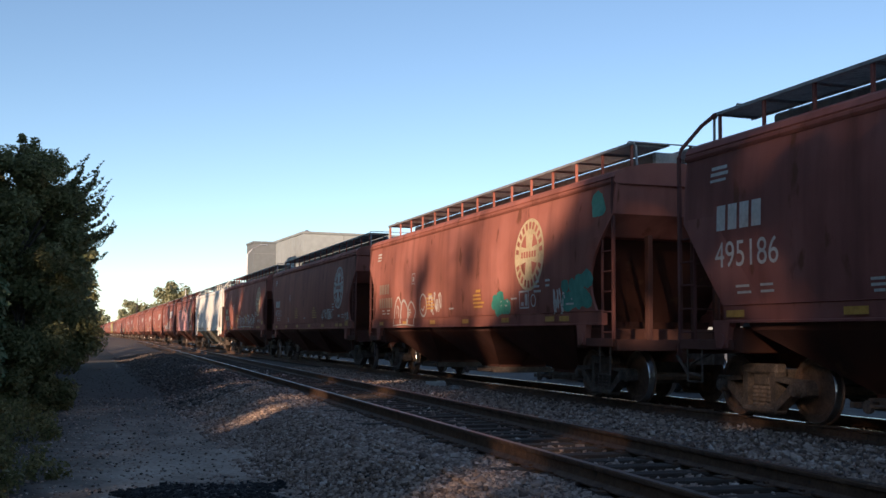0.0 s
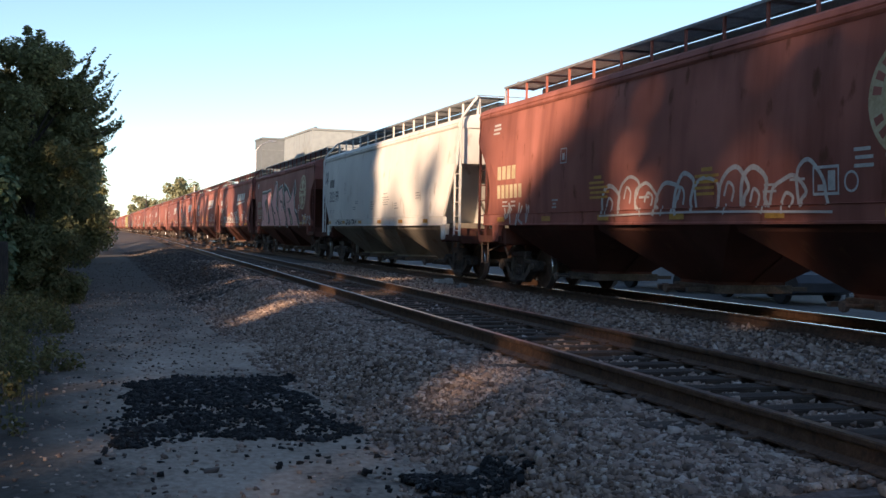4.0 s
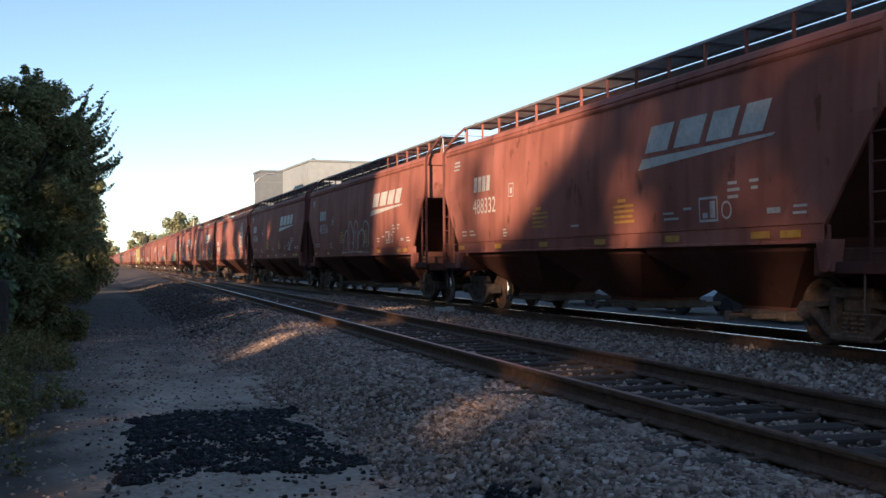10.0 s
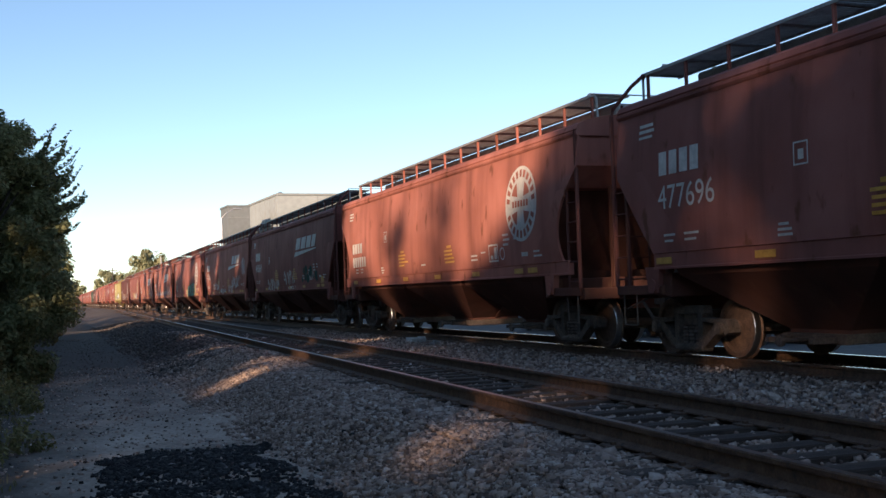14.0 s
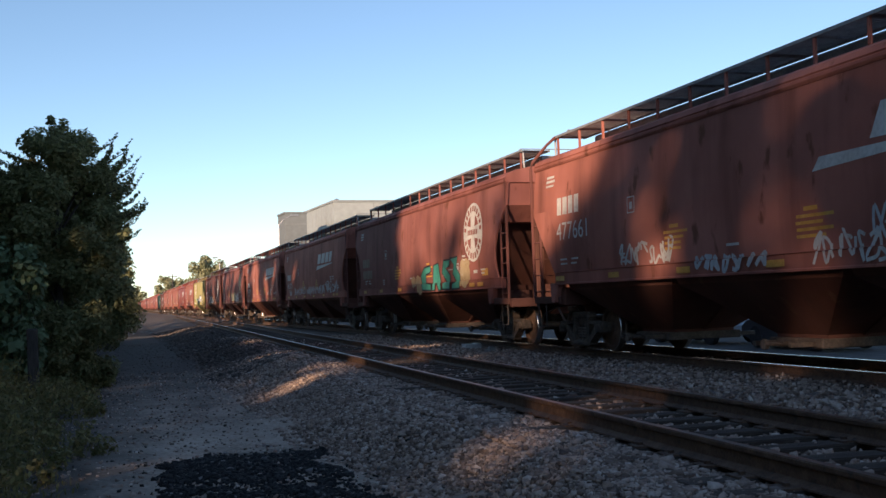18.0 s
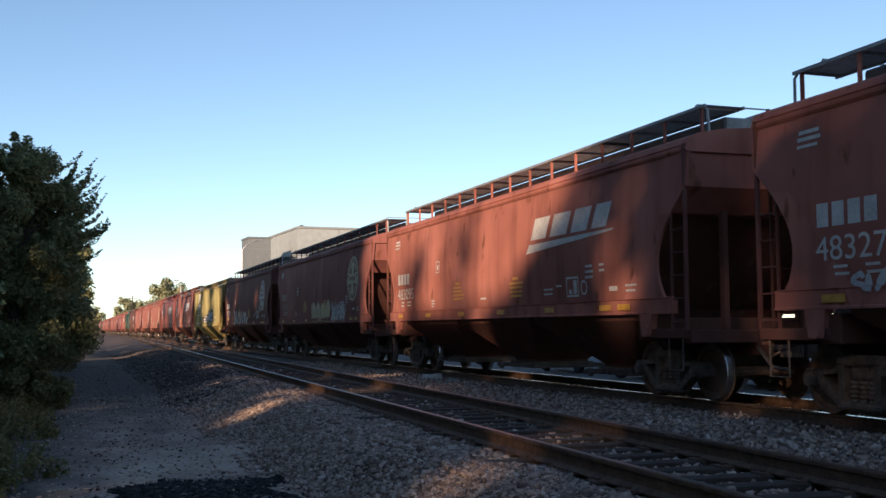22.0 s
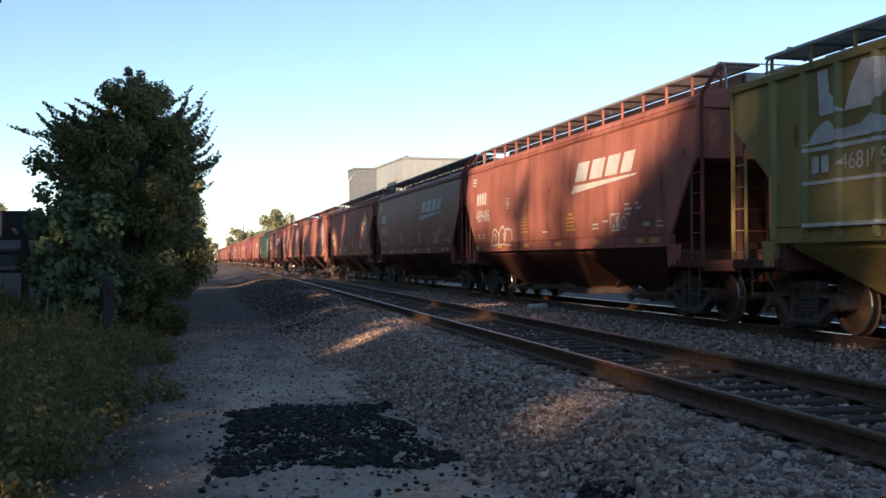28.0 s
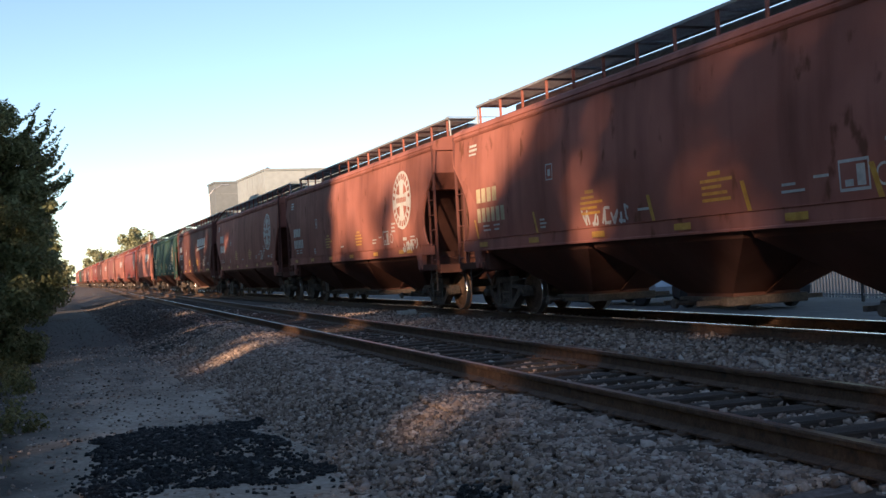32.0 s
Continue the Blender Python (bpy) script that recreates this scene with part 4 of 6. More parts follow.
def stencils(car, rng, straight, mat):
    """The small panels that every car carries; too fine to read."""
    white = data_lines(1.55, 1.88, rng, 2, 0.42) + data_lines(2.1, 1.88, rng, 2, 0.42) + data_lines(4.3, 1.86, rng, 3, 0.32, 0.07)
    white += data_lines(11.4, 1.90, rng, 2, 0.5) + data_lines(12.0, 1.95, rng, 1, 0.4) + data_lines(13.25, 2.26, rng, 3, 0.4, 0.1, 0.045) + data_lines(13.8, 2.26, rng, 2, 0.3, 0.1, 0.045)
    white += data_lines(14.75, 1.86, rng, 2, 0.42) + [bar(14.2, 14.5, 1.80, 1.88), bar(7.9, 8.25, 1.82, 1.86), bar(0.9, 1.35, 3.55, 3.6), bar(0.92, 1.32, 3.64, 3.69), bar(0.9, 1.3, 3.46, 3.5)]
    white += ribbon([(4.72, 2.60), (4.98, 2.60), (4.98, 2.88), (4.72, 2.88), (4.72, 2.60)], 0.03) + [bar(4.80, 4.91, 2.66, 2.79)]
    white += ribbon([(12.5, 1.76), (12.98, 1.76), (12.98, 2.10), (12.5, 2.10), (12.5, 1.76)], 0.045) + [bar(12.78, 12.92, 1.80, 2.05), bar(12.58, 12.72, 1.80, 1.88)]
    white += ribbon(ring(13.22, 1.90, 0.12, 16) + [ring(13.22, 1.90, 0.12, 16)[0]], 0.03)
    tagged(on_side("stencil_panel", white, mat, car, label="small white stencilled data panels"), kind="stuff")
    yellow = []
    for u, z in ((6.0, 2.22), (9.65, 2.18)):
        yellow += [bar(u + 0.2, u + 0.5, z, z + 0.06)] + data_lines(u, z - 0.09, rng, 4, 0.85, 0.09, 0.045)
    tagged(on_side("warning_panel", yellow, M_YELLOW, car, label="faded yellow warning lines"), kind="stuff")


def reflectors(car, ribs=False, us=(1.55, 4.05, 6.6, 9.15, 11.7, 14.05, 14.72)):
    for u in us:
        on_side("reflector", [bar(u - 0.22, u + 0.22, 1.46, 1.56)], M_YELLOW, car, ribs, lift=0.004)


# far edge of each car's body along the track at the clip's start
EDGES = [14.6, 33.45, 52.1, 70.6, 88.7, 107.2, 125.2, 143.1, 161.3, 178.8, 196.8, 214.4, 231.6, 249.9, 268.5, 287.0, 305.4, 324.0, 342.2, 359.95, 377.2, 395.1]
while len(EDGES) < 40:
    EDGES.append(EDGES[-1] + PITCH)
S_, R_ = cut_straight, cut_round
# paint, shape, number, logo (s: slanted, r: round white, c: round cream), label
SPEC = [
    (M_BROWN, S_, "495186", "", "dark brown covered hopper car with large white numbers"),
    (M_RED, R_, "", "c", "oxide red covered hopper car with a round logo and small graffiti"),
    (M_RED, R_, "475412", "r", "oxide red covered hopper car with a round logo and white scrawl"),
    (M_RED, R_, "", "c", "oxide red covered hopper car with bubble graffiti along its sill"),
    (M_GREYW, S_, "202199", "", "pale grey covered hopper car with black numbers and sill scrawl"),
    (M_BROWN, R_, "", "c", "brown covered hopper car with a huge pink graffiti piece"),
    (M_BROWN, S_, "477881", "s", "brown covered hopper car with white outlined graffiti and slanted logo"),
    (M_RED, S_, "488332", "s", "oxide red covered hopper car with a slanted white logo"),
    (M_RED, S_, "485516", "s", "oxide red covered hopper car with thin white bubble outlines"),
    (M_BROWN, S_, "477696", "s", "brown covered hopper car with slanted logo and clean sides"),
    (M_RED, R_, "", "r", "grimy red covered hopper car with a round white logo"),
    (M_BROWN, S_, "490069", "s", "dark red covered hopper car with white scrawls on its sill"),
    (M_RED, S_, "477661", "s", "red covered hopper car with a damaged logo and white tags"),
    (M_BROWN, R_, "", "r", "brown covered hopper car with round logo and teal graffiti"),
    (M_RED, R_, "483275", "s", "red covered hopper car with a long line of white scrawl"),
    (M_RED, R_, "483095", "s", "red covered hopper car with slanted logo and faded panels"),
    (M_BROWN, R_, "478547", "c", "brown covered hopper car with cream and silver graffiti"),
    (M_MAROON, R_, "473770", "r", "dark maroon covered hopper car with an orange square"),
    (M_GREEN, cut_ribbed, "468179", "", "olive green ribbed hopper car with silver graffiti and old white lettering"),
    (M_RED, S_, "489486", "s", "red covered hopper car with a small white bubble outline"),
    (M_BRIGHT, S_, "492350", "s", "bright red covered hopper car with a clean slanted logo"),
    (M_RED, R_, "", "c", "red covered hopper car with round logo and yellow stripes"),
    (M_RED, R_, "", "r", "oxide red covered hopper car with a bright round logo"),
]
LATER = (M_MAROON, M_TEAL, M_RED, M_BRIGHT, M_RED, M_BROWN, M_RED, M_MAROON, M_BRIGHT, M_RED, M_BROWN, M_RED)
CARS = []
for _i, _edge in enumerate(EDGES):
    if _i < len(SPEC):
        _paint, _cut, _number, _logo, _label = SPEC[_i]
    else:
        _paint, _cut, _number, _logo = LATER[_i % len(LATER)], (S_, R_, S_)[_i % 3], "", "scsr"[_i % 4]
        _label = "distant covered hopper car of the freight train, %s sides" % {"oxide_red_paint": "faded oxide red", "brown_red_paint": "dull brown", "dark_maroon_paint": "dark grimy maroon", "bright_oxide_paint": "bright red", "dark_green_paint": "dark green"}[_paint.name]
    _car = hopper_car(_paint, _cut, _label, pose(TRACK_B, _edge - HALF, 0), ribs=_cut is cut_ribbed, spins=_i < 23)
    CARS.append(_car)
    _rng = random.Random(100 + _i)
    if _logo == "s":
        slanted_logo(_car, M_WHITE, 1 if _i == 12 else 0, 0.0 if _i in (7, 8, 15) else -0.52)
    elif _logo:
        round_logo(_car, 13.0 if _i == 1 else 14.25, 2.86, M_WHITE if _logo == "r" else M_CREAM, _paint)
    if _i == 4:
        on_side("owner_mark", mark_bars(1.42, 2.84, 0.30, 3, 0.76), M_BLACK, _car, label="dark green mark bars")
        number_on(_car, _number, 1.42, 2.29, 0.40, 1.52, M_BLACK)
        _l = []
        for _u, _z, _w, _k in ((1.45, 1.95, 0.35, 2), (2.0, 1.95, 0.3, 2), (5.6, 2.22, 0.45, 2), (5.25, 2.02, 0.5, 2), (7.75, 2.15, 0.55, 4), (9.4, 2.38, 0.6, 1), (9.3, 2.26, 0.85, 4), (10.65, 2.05, 0.5, 3), (12.9, 2.3, 0.5, 3)):
            _l += data_lines(_u, _z, _rng, _k, _w, 0.075, 0.022)
        tagged(on_side("stencil_panel", _l + ribbon([(3.9, 2.55), (4.15, 2.55), (4.15, 2.95), (3.9, 2.95), (3.9, 2.55)], 0.02), M_INK, _car, label="small grey stencilled panels"), kind="stuff")
        on_side("graffiti", scrawl(4.2, 5.85, 1.42, 1.62, 8, 41, 0.045) + scrawl(2.55, 3.6, 1.43, 1.60, 6, 42, 0.03) + scrawl(0.5, 1.1, 3.0, 3.5, 4, 43, 0.04), M_BLACK, _car, label="black marker scrawl")
        reflectors(_car, us=(1.5, 3.85, 6.35, 8.9, 11.4, 13.9))
        continue
    if _i == 18:
        number_on(_car, _number, 3.05, 2.38, 0.24, 1.05, M_WHITE, True)
        on_side("owner_mark", mark_bars(2.3, 2.38, 0.24, 2, 0.5) + [bar(2.2, 4.25, 2.70, 2.76), bar(2.2, 4.25, 2.22, 2.27), bar(2.2, 4.25, 1.60, 1.66)], M_WHITE, _car, True, label="faded white lettering bars and lines")
        on_side("old_logo", [[(2.55, 3.2), (2.5, 3.85), (2.75, 3.85), (2.8, 3.5), (3.15, 3.2), (3.3, 3.55), (3.55, 3.85), (4.05, 3.8), (4.1, 3.4), (3.85, 3.2)], [(2.2, 2.8), (2.5, 3.05), (2.75, 3.12), (3.0, 2.95), (3.5, 2.98), (3.75, 3.1), (4.1, 3.0), (4.15, 2.82)]], M_WHITE, _car, True, label="faded white painted logo shape")
        for _u0, _u1, _z0, _z1, _k, _seed in ((5.85, 7.3, 1.62, 2.30, 2, 51), (7.6, 9.6, 1.62, 2.38, 3, 52), (9.8, 11.9, 1.70, 2.50, 3, 53)):
            _o, _f = bubbles(_u0, _u1, _z0, _z1, _k, _seed, 0.07)
            on_side("graffiti", _f, M_SILVER, _car, True, label="silver bubble graffiti")
            on_side("graffiti", _o, M_BLACK, _car, True, lift=0.009, label="black graffiti outline")
        on_side("graffiti", [ring(5.1, 1.82, 0.27, 18)], M_CHERRY, _car, True, label="red painted cherry shape")
        on_side("graffiti", ribbon(smooth_line([(4.75, 1.9), (4.9, 2.2), (5.1, 2.1), (5.35, 2.22), (5.45, 1.95)]), 0.09) + ribbon(smooth_line([(5.1, 2.1), (5.15, 2.4), (5.4, 2.6)]), 0.08), M_AQUA, _car, True, lift=0.009, label="green painted leaf strokes")
        on_side("stencil_panel", ribbon([(13.2, 1.64), (13.62, 1.64), (13.62, 1.98), (13.2, 1.98), (13.2, 1.64)], 0.04), M_WHITE, _car, True)
        reflectors(_car, True, us=(15.2,))
        on_side("yellow_stripe", [bar(1.28, 1.36, 1.64, 2.4), bar(15.25, 15.36, 1.64, 2.3)], M_YELLOW, _car, True)
        continue
    _round = _cut is cut_round
    _mu, _mz, _nz, _h = (2.40 if _i in (7, 8) else 1.46, 2.82, 2.30, 0.36) if not _round else (1.25, 2.40, 1.98, 0.30)
    if _i == 0:
        _mu, _mz, _nz, _h = 1.06, 2.72, 2.18, 0.37
    if _i < 26:
        _ink = M_FADED if _i in (1, 5, 13, 16) else M_CREAM if _logo == "c" else M_WHITE
        on_side("owner_mark", mark_bars(_mu, _mz, _h, 4, 1.15), _ink, _car, label="pale mark bars")
        number_on(_car, _number, _mu, _nz, _h, 1.5, _ink)
        stencils(_car, _rng, not _round, M_WHITE)
        reflectors(_car)
    if _i == 1:
        _o, _f = bubbles(2.9, 4.9, 1.42, 2.3, 3, 61, 0.05)
        on_side("graffiti", _o + ribbon(ring(5.75, 1.98, 0.30, 20) + [ring(5.75, 1.98, 0.30, 20)[0]], 0.05) + ribbon(smooth_line([(5.6, 1.9), (5.72, 1.84), (5.88, 1.95)]), 0.04) + scrawl(6.25, 7.3, 1.75, 2.25, 5, 62, 0.05) + scrawl(14.2, 14.75, 1.6, 2.1, 4, 63, 0.05), M_WHITE, _car, label="white scrawled graffiti")
        on_side("graffiti", sprawl(14.7, 15.7, 1.8, 2.25, 64) + sprawl(16.0, 16.3, 3.4, 3.75, 65, 10) + sprawl(10.9, 11.8, 1.7, 2.05, 66, 12), M_AQUA, _car, label="faded teal spray paint")
    elif _i == 2:
        on_side("graffiti", scrawl(11.5, 13.1, 1.75, 2.15, 7, 71, 0.045) + scrawl(15.2, 15.8, 1.65, 1.95, 5, 72, 0.045), M_WHITE, _car, label="white scrawled graffiti")
        on_side("orange_square", [bar(15.35, 15.8, 1.48, 1.66)], M_YELLOW, _car)
    elif _i == 3:
        _o, _f = bubbles(6.5, 12.8, 1.52, 2.15, 10, 81, 0.055)
        on_side("graffiti", _o + scrawl(1.7, 3.2, 1.4, 1.9, 5, 82, 0.06), M_WHITE, _car, label="white bubble graffiti outlines")
        on_side("orange_square", [bar(15.3, 15.75, 1.66, 1.84)], M_YELLOW, _car)
    elif _i == 5:
        _letters = [
            [(2.67, 1.40), (2.90, 2.08), (2.71, 2.56), (2.79, 3.14), (4.34, 3.13), (5.59, 3.21), (5.77, 2.71), (6.12, 2.28), (6.68, 1.69), (7.21, 1.40)],
            [(6.03, 2.65), (7.02, 3.54), (7.33, 3.51), (7.53, 2.81), (7.43, 2.36), (7.85, 2.11), (8.09, 1.87), (8.71, 1.40), (7.21, 1.40), (6.50, 1.94), (6.13, 2.44)],
            [(8.01, 1.99), (7.93, 3.08), (8.14, 3.17), (8.93, 3.30), (9.43, 2.86), (9.49, 2.37), (10.54, 1.58), (10.78, 1.40), (8.55, 1.40)],
            [(9.45, 3.35), (10.46, 3.09), (11.42, 2.64), (12.37, 3.40), (12.60, 3.05), (12.30, 2.65), (12.49, 2.10), (13.51, 1.49), (13.65, 1.40), (10.70, 1.40), (10.30, 1.50), (10.09, 1.93), (10.04, 2.40), (9.51, 3.13)],
        ]
        _edges = []
        for _l in _letters:
            _cut = [k for k in range(len(_l)) if _l[k][1] <= 1.40 and _l[(k + 1) % len(_l)][1] <= 1.40][0] + 1
            _edges.append(_l[_cut:] + _l[:_cut])
        on_side("graffiti", sum((ribbon(l, 0.24) for l in _edges), []) + scrawl(14.3, 16.1, 1.45, 1.85, 8, 92, 0.05), M_WHITE, _car, lift=0.004, label="white outer line and tags")
        on_side("graffiti", _letters, M_PINK, _car, lift=0.010, label="huge pink spray-painted piece")
        on_side("graffiti", sum((ribbon(l, 0.13) for l in _edges), []) + [
            [(3.68, 2.64), (4.21, 2.83), (4.55, 2.63), (4.29, 1.94), (4.07, 2.3)], [(4.2, 3.12), (4.5, 3.12), (5.45, 1.57), (5.05, 1.42)], [(10.44, 2.6), (10.67, 2.5), (10.5, 2.43)], [(10.69, 2.22), (11.23, 2.22), (12.1, 1.5), (11.94, 1.42), (11.6, 1.42)],
            [(12.3, 2.65), (12.6, 3.1), (12.37, 3.38), (12.15, 2.9)], [(12.83, 1.94), (13.05, 2.0), (13.7, 1.42), (13.45, 1.42)], [(9.45, 3.32), (10.4, 3.08), (9.75, 3.0), (10.05, 2.4), (10.1, 1.95), (9.75, 2.5)]]
            + ribbon(smooth_line([(8.32, 2.89), (8.6, 2.6), (9.2, 2.52), (9.1, 2.11)]), 0.10) + ribbon(smooth_line([(6.32, 2.35), (6.78, 2.05), (7.15, 2.03)]), 0.10) + ribbon(smooth_line([(10.85, 2.5), (11.3, 2.6), (11.9, 2.98)]), 0.08) + ribbon(smooth_line([(2.95, 2.4), (3.2, 2.1), (3.3, 1.7)]), 0.08),
            M_BLACK, _car, lift=0.014, label="black outline of the pink piece")
        on_side("graffiti", [[(11.19, 1.94), (11.36, 1.93), (11.94, 1.50), (11.75, 1.46)]], M_CREAM, _car, lift=0.018, label="pale bar in the black shape")
        on_side("orange_square", [bar(14.4, 14.95, 1.66, 1.84)], M_YELLOW, _car)
    elif _i == 6:
        _o, _f = bubbles(3.4, 7.2, 1.60, 2.12, 6, 101, 0.055)
        _p, _f = bubbles(7.1, 11.0, 1.60, 2.38, 5, 103, 0.060)
        _q, _f = bubbles(3.6, 10.8, 1.62, 1.95, 13, 104, 0.035)
        _tick = random.Random(105)
        for _k in range(16):
            _u = 3.3 + 0.5 * _k + _tick.uniform(-0.1, 0.1)
            _q += ribbon([(_u, 1.42), (_u + _tick.uniform(-0.05, 0.05), 1.60)], 0.035)
        for _k in range(3):
            _dx, _dz = 0.2 * math.cos(1.047 * _k + 0.3), 0.2 * math.sin(1.047 * _k + 0.3)
            _q += ribbon([(9.7 - _dx, 2.0 - _dz), (9.7 + _dx, 2.0 + _dz)], 0.035)
        on_side("graffiti", _o + _p + _q, M_WHITE, _car, lift=0.011, label="white outlined bubble graffiti")
    elif _i == 8:
        _o, _f = bubbles(6.6, 10.3, 1.48, 2.5, 5, 111, 0.04)
        on_side("graffiti", _o, M_WHITE, _car, label="thin white bubble outlines")
    elif _i == 11:
        on_side("graffiti", scrawl(4.5, 6.9, 1.45, 1.95, 10, 121, 0.05) + scrawl(8.0, 10.0, 1.62, 2.2, 8, 122, 0.05) + scrawl(8.75, 10.2, 1.44, 1.58, 6, 123, 0.04), M_WHITE, _car, label="white scrawled tags")
        on_side("orange_square", [bar(14.38, 14.85, 1.60, 1.83)], M_YELLOW, _car)
        on_side("graffiti", sprawl(11.3, 13.9, 1.75, 2.15, 124, 22), M_TEAL, _car, label="faint dark green spray paint")
    elif _i == 12:
        on_side("graffiti", scrawl(4.3, 6.3, 1.65, 2.05, 9, 131, 0.055) + scrawl(10.0, 11.5, 1.45, 1.9, 7, 132, 0.05) + scrawl(14.6, 15.5, 2.35, 3.2, 8, 133, 0.05), M_WHITE, _car, label="white scrawled tags")
        on_side("graffiti", scrawl(7.0, 8.9, 1.46, 1.7, 8, 134, 0.07) + scrawl(11.2, 13.3, 1.7, 2.3, 8, 135, 0.05), M_SILVER, _car, label="faded silver tags")
    elif _i == 13:
        _g = [[(9.3, 1.45), (9.2, 1.9), (9.6, 2.12), (10.3, 2.15), (10.25, 1.95), (9.75, 1.9), (9.7, 1.65), (10.3, 1.62), (10.25, 1.42)], [(10.35, 1.42), (10.6, 2.15), (11.1, 2.2), (11.3, 1.42), (11.0, 1.42), (10.9, 1.62), (10.7, 1.6), (10.65, 1.42)],
              [(11.4, 1.44), (11.45, 1.62), (11.8, 1.65), (11.4, 1.9), (11.6, 2.25), (12.2, 2.25), (12.15, 2.08), (11.8, 2.02), (12.2, 1.8), (12.1, 1.42)], [(12.2, 2.28), (12.9, 2.3), (12.75, 2.0), (13.05, 1.8), (13.0, 1.44), (12.3, 1.42), (12.35, 1.58), (12.7, 1.62), (12.4, 1.85), (12.55, 2.08)]]
        on_side("graffiti", sprawl(8.1, 9.2, 1.5, 1.8, 142, 12) + sprawl(13.0, 13.9, 1.5, 2.2, 143, 14), M_TAN, _car, label="tan sprayed patches round the piece")
        on_side("graffiti", _g, M_AQUA, _car, lift=0.009, label="teal block graffiti piece")
        on_side("graffiti", sum((ribbon(l + [l[0]], 0.05) for l in _g), []), M_BLACK, _car, lift=0.012, label="dark outline of the teal piece")
        on_side("orange_square", [bar(14.85, 15.3, 1.72, 1.9)], M_YELLOW, _car)
    elif _i == 14:
        on_side("graffiti", scrawl(3.4, 7.0, 1.6, 2.0, 15, 151, 0.05) + scrawl(7.2, 12.0, 1.58, 1.98, 22, 152, 0.06) + scrawl(12.2, 14.9, 1.6, 2.1, 10, 153, 0.06) + scrawl(1.9, 2.5, 1.6, 1.85, 3, 154, 0.07), M_SILVER, _car, label="long line of white spray scrawl")
    elif _i == 16:
        _o, _f = bubbles(7.6, 10.9, 1.42, 2.25, 4, 161, 0.04)
        on_side("graffiti", _f, M_CREAM, _car, label="cream bubble graffiti")
        on_side("graffiti", _o, M_TAN, _car, lift=0.009, label="tan outline of the cream piece")
        on_side("graffiti", scrawl(11.1, 13.1, 1.42, 2.2, 14, 162, 0.035) + scrawl(11.2, 13.0, 1.5, 2.1, 10, 163, 0.05) + scrawl(11.1, 13.1, 1.45, 1.8, 9, 164, 0.04), M_SILVER, _car, label="silver scrawled piece")
    elif _i == 17:
        on_side("orange_square", [bar(1.35, 1.85, 1.70, 1.90)], M_YELLOW, _car)
        on_side("graffiti", [bar(4.25, 4.6, 2.1, 2.26), bar(4.45, 4.6, 1.4, 2.1)] + scrawl(4.4, 9.5, 1.5, 2.2, 14, 171, 0.08), M_WHITE, _car, label="white block graffiti outline")
    elif _i == 19:
        _o, _f = bubbles(3.2, 5.2, 1.52, 2.2, 3, 181, 0.05)
        on_side("graffiti", _o, M_WHITE, _car, label="white bubble outline")
    elif _i == 21:
        on_side("graffiti", scrawl(6.0, 7.7, 1.65, 1.95, 8, 191, 0.05), M_WHITE, _car, label="white scrawled tag")
        on_side("yellow_stripe", [bar(_u, _u + 0.09, 1.64, 2.05, -0.12) for _u in (1.2, 4.15, 8.3, 10.7, 13.1, 15.6)], M_YELLOW, _car)
    elif _i == 22:
        on_side("graffiti", scrawl(14.2, 15.4, 1.5, 1.8, 7, 195, 0.06), M_WHITE, _car, label="white scrawled tag")


# ---------------------------------------------------------------- plants
def leaf_cloud(name, centres, radii, count, size, mat, seed, flat=0.5, parent=None, long=1.6):
    """Many small leaves in clumps: centres (n, 3) with radii (n)."""
    rng = np.random.default_rng(seed)
    c, r = np.asarray(centres, float), np.asarray(radii, float)
    pick = rng.choice(len(c), count, p=r ** 2 / np.sum(r ** 2))
    d = rng.normal(size=(count, 3))
    d /= np.linalg.norm(d, axis=1)[:, None]
    p = c[pick] + d * (r[pick] * rng.random(count) ** 0.45)[:, None]
    face = d * 0.9 + np.array([0.0, 0.0, 0.45]) + rng.normal(size=(count, 3)) * 0.55
    face /= np.linalg.norm(face, axis=1)[:, None]
    u = np.cross(face, rng.normal(size=(count, 3)))
    u[:, 2] *= 0.4 + flat
    u /= np.linalg.norm(u, axis=1)[:, None]
    w = np.cross(face, u)
    w /= np.linalg.norm(w, axis=1)[:, None]
    s = size * rng.lognormal(0, 0.3, count)[:, None]
    v = np.stack([p - u * s * long / 2, p + w * s * 0.42, p + u * s * long / 2, p - w * s * 0.42], 1).reshape(-1, 3)
    f = np.arange(count * 4).reshape(-1, 4)
    me = bpy.data.meshes.new(name)
    me.vertices.add(len(v))
    me.vertices.foreach_set("co", v.ravel())
    me.loops.add(f.size)
    me.loops.foreach_set("vertex_index", f.ravel().astype(np.int32))
    me.polygons.add(len(f))
    me.polygons.foreach_set("loop_start", np.arange(0, f.size, 4, dtype=np.int32))
    me.polygons.foreach_set("loop_total", np.full(len(f), 4, dtype=np.int32))
    me.materials.append(mat)
    me.update(calc_edges=True)
    return piece(name, me, parent)


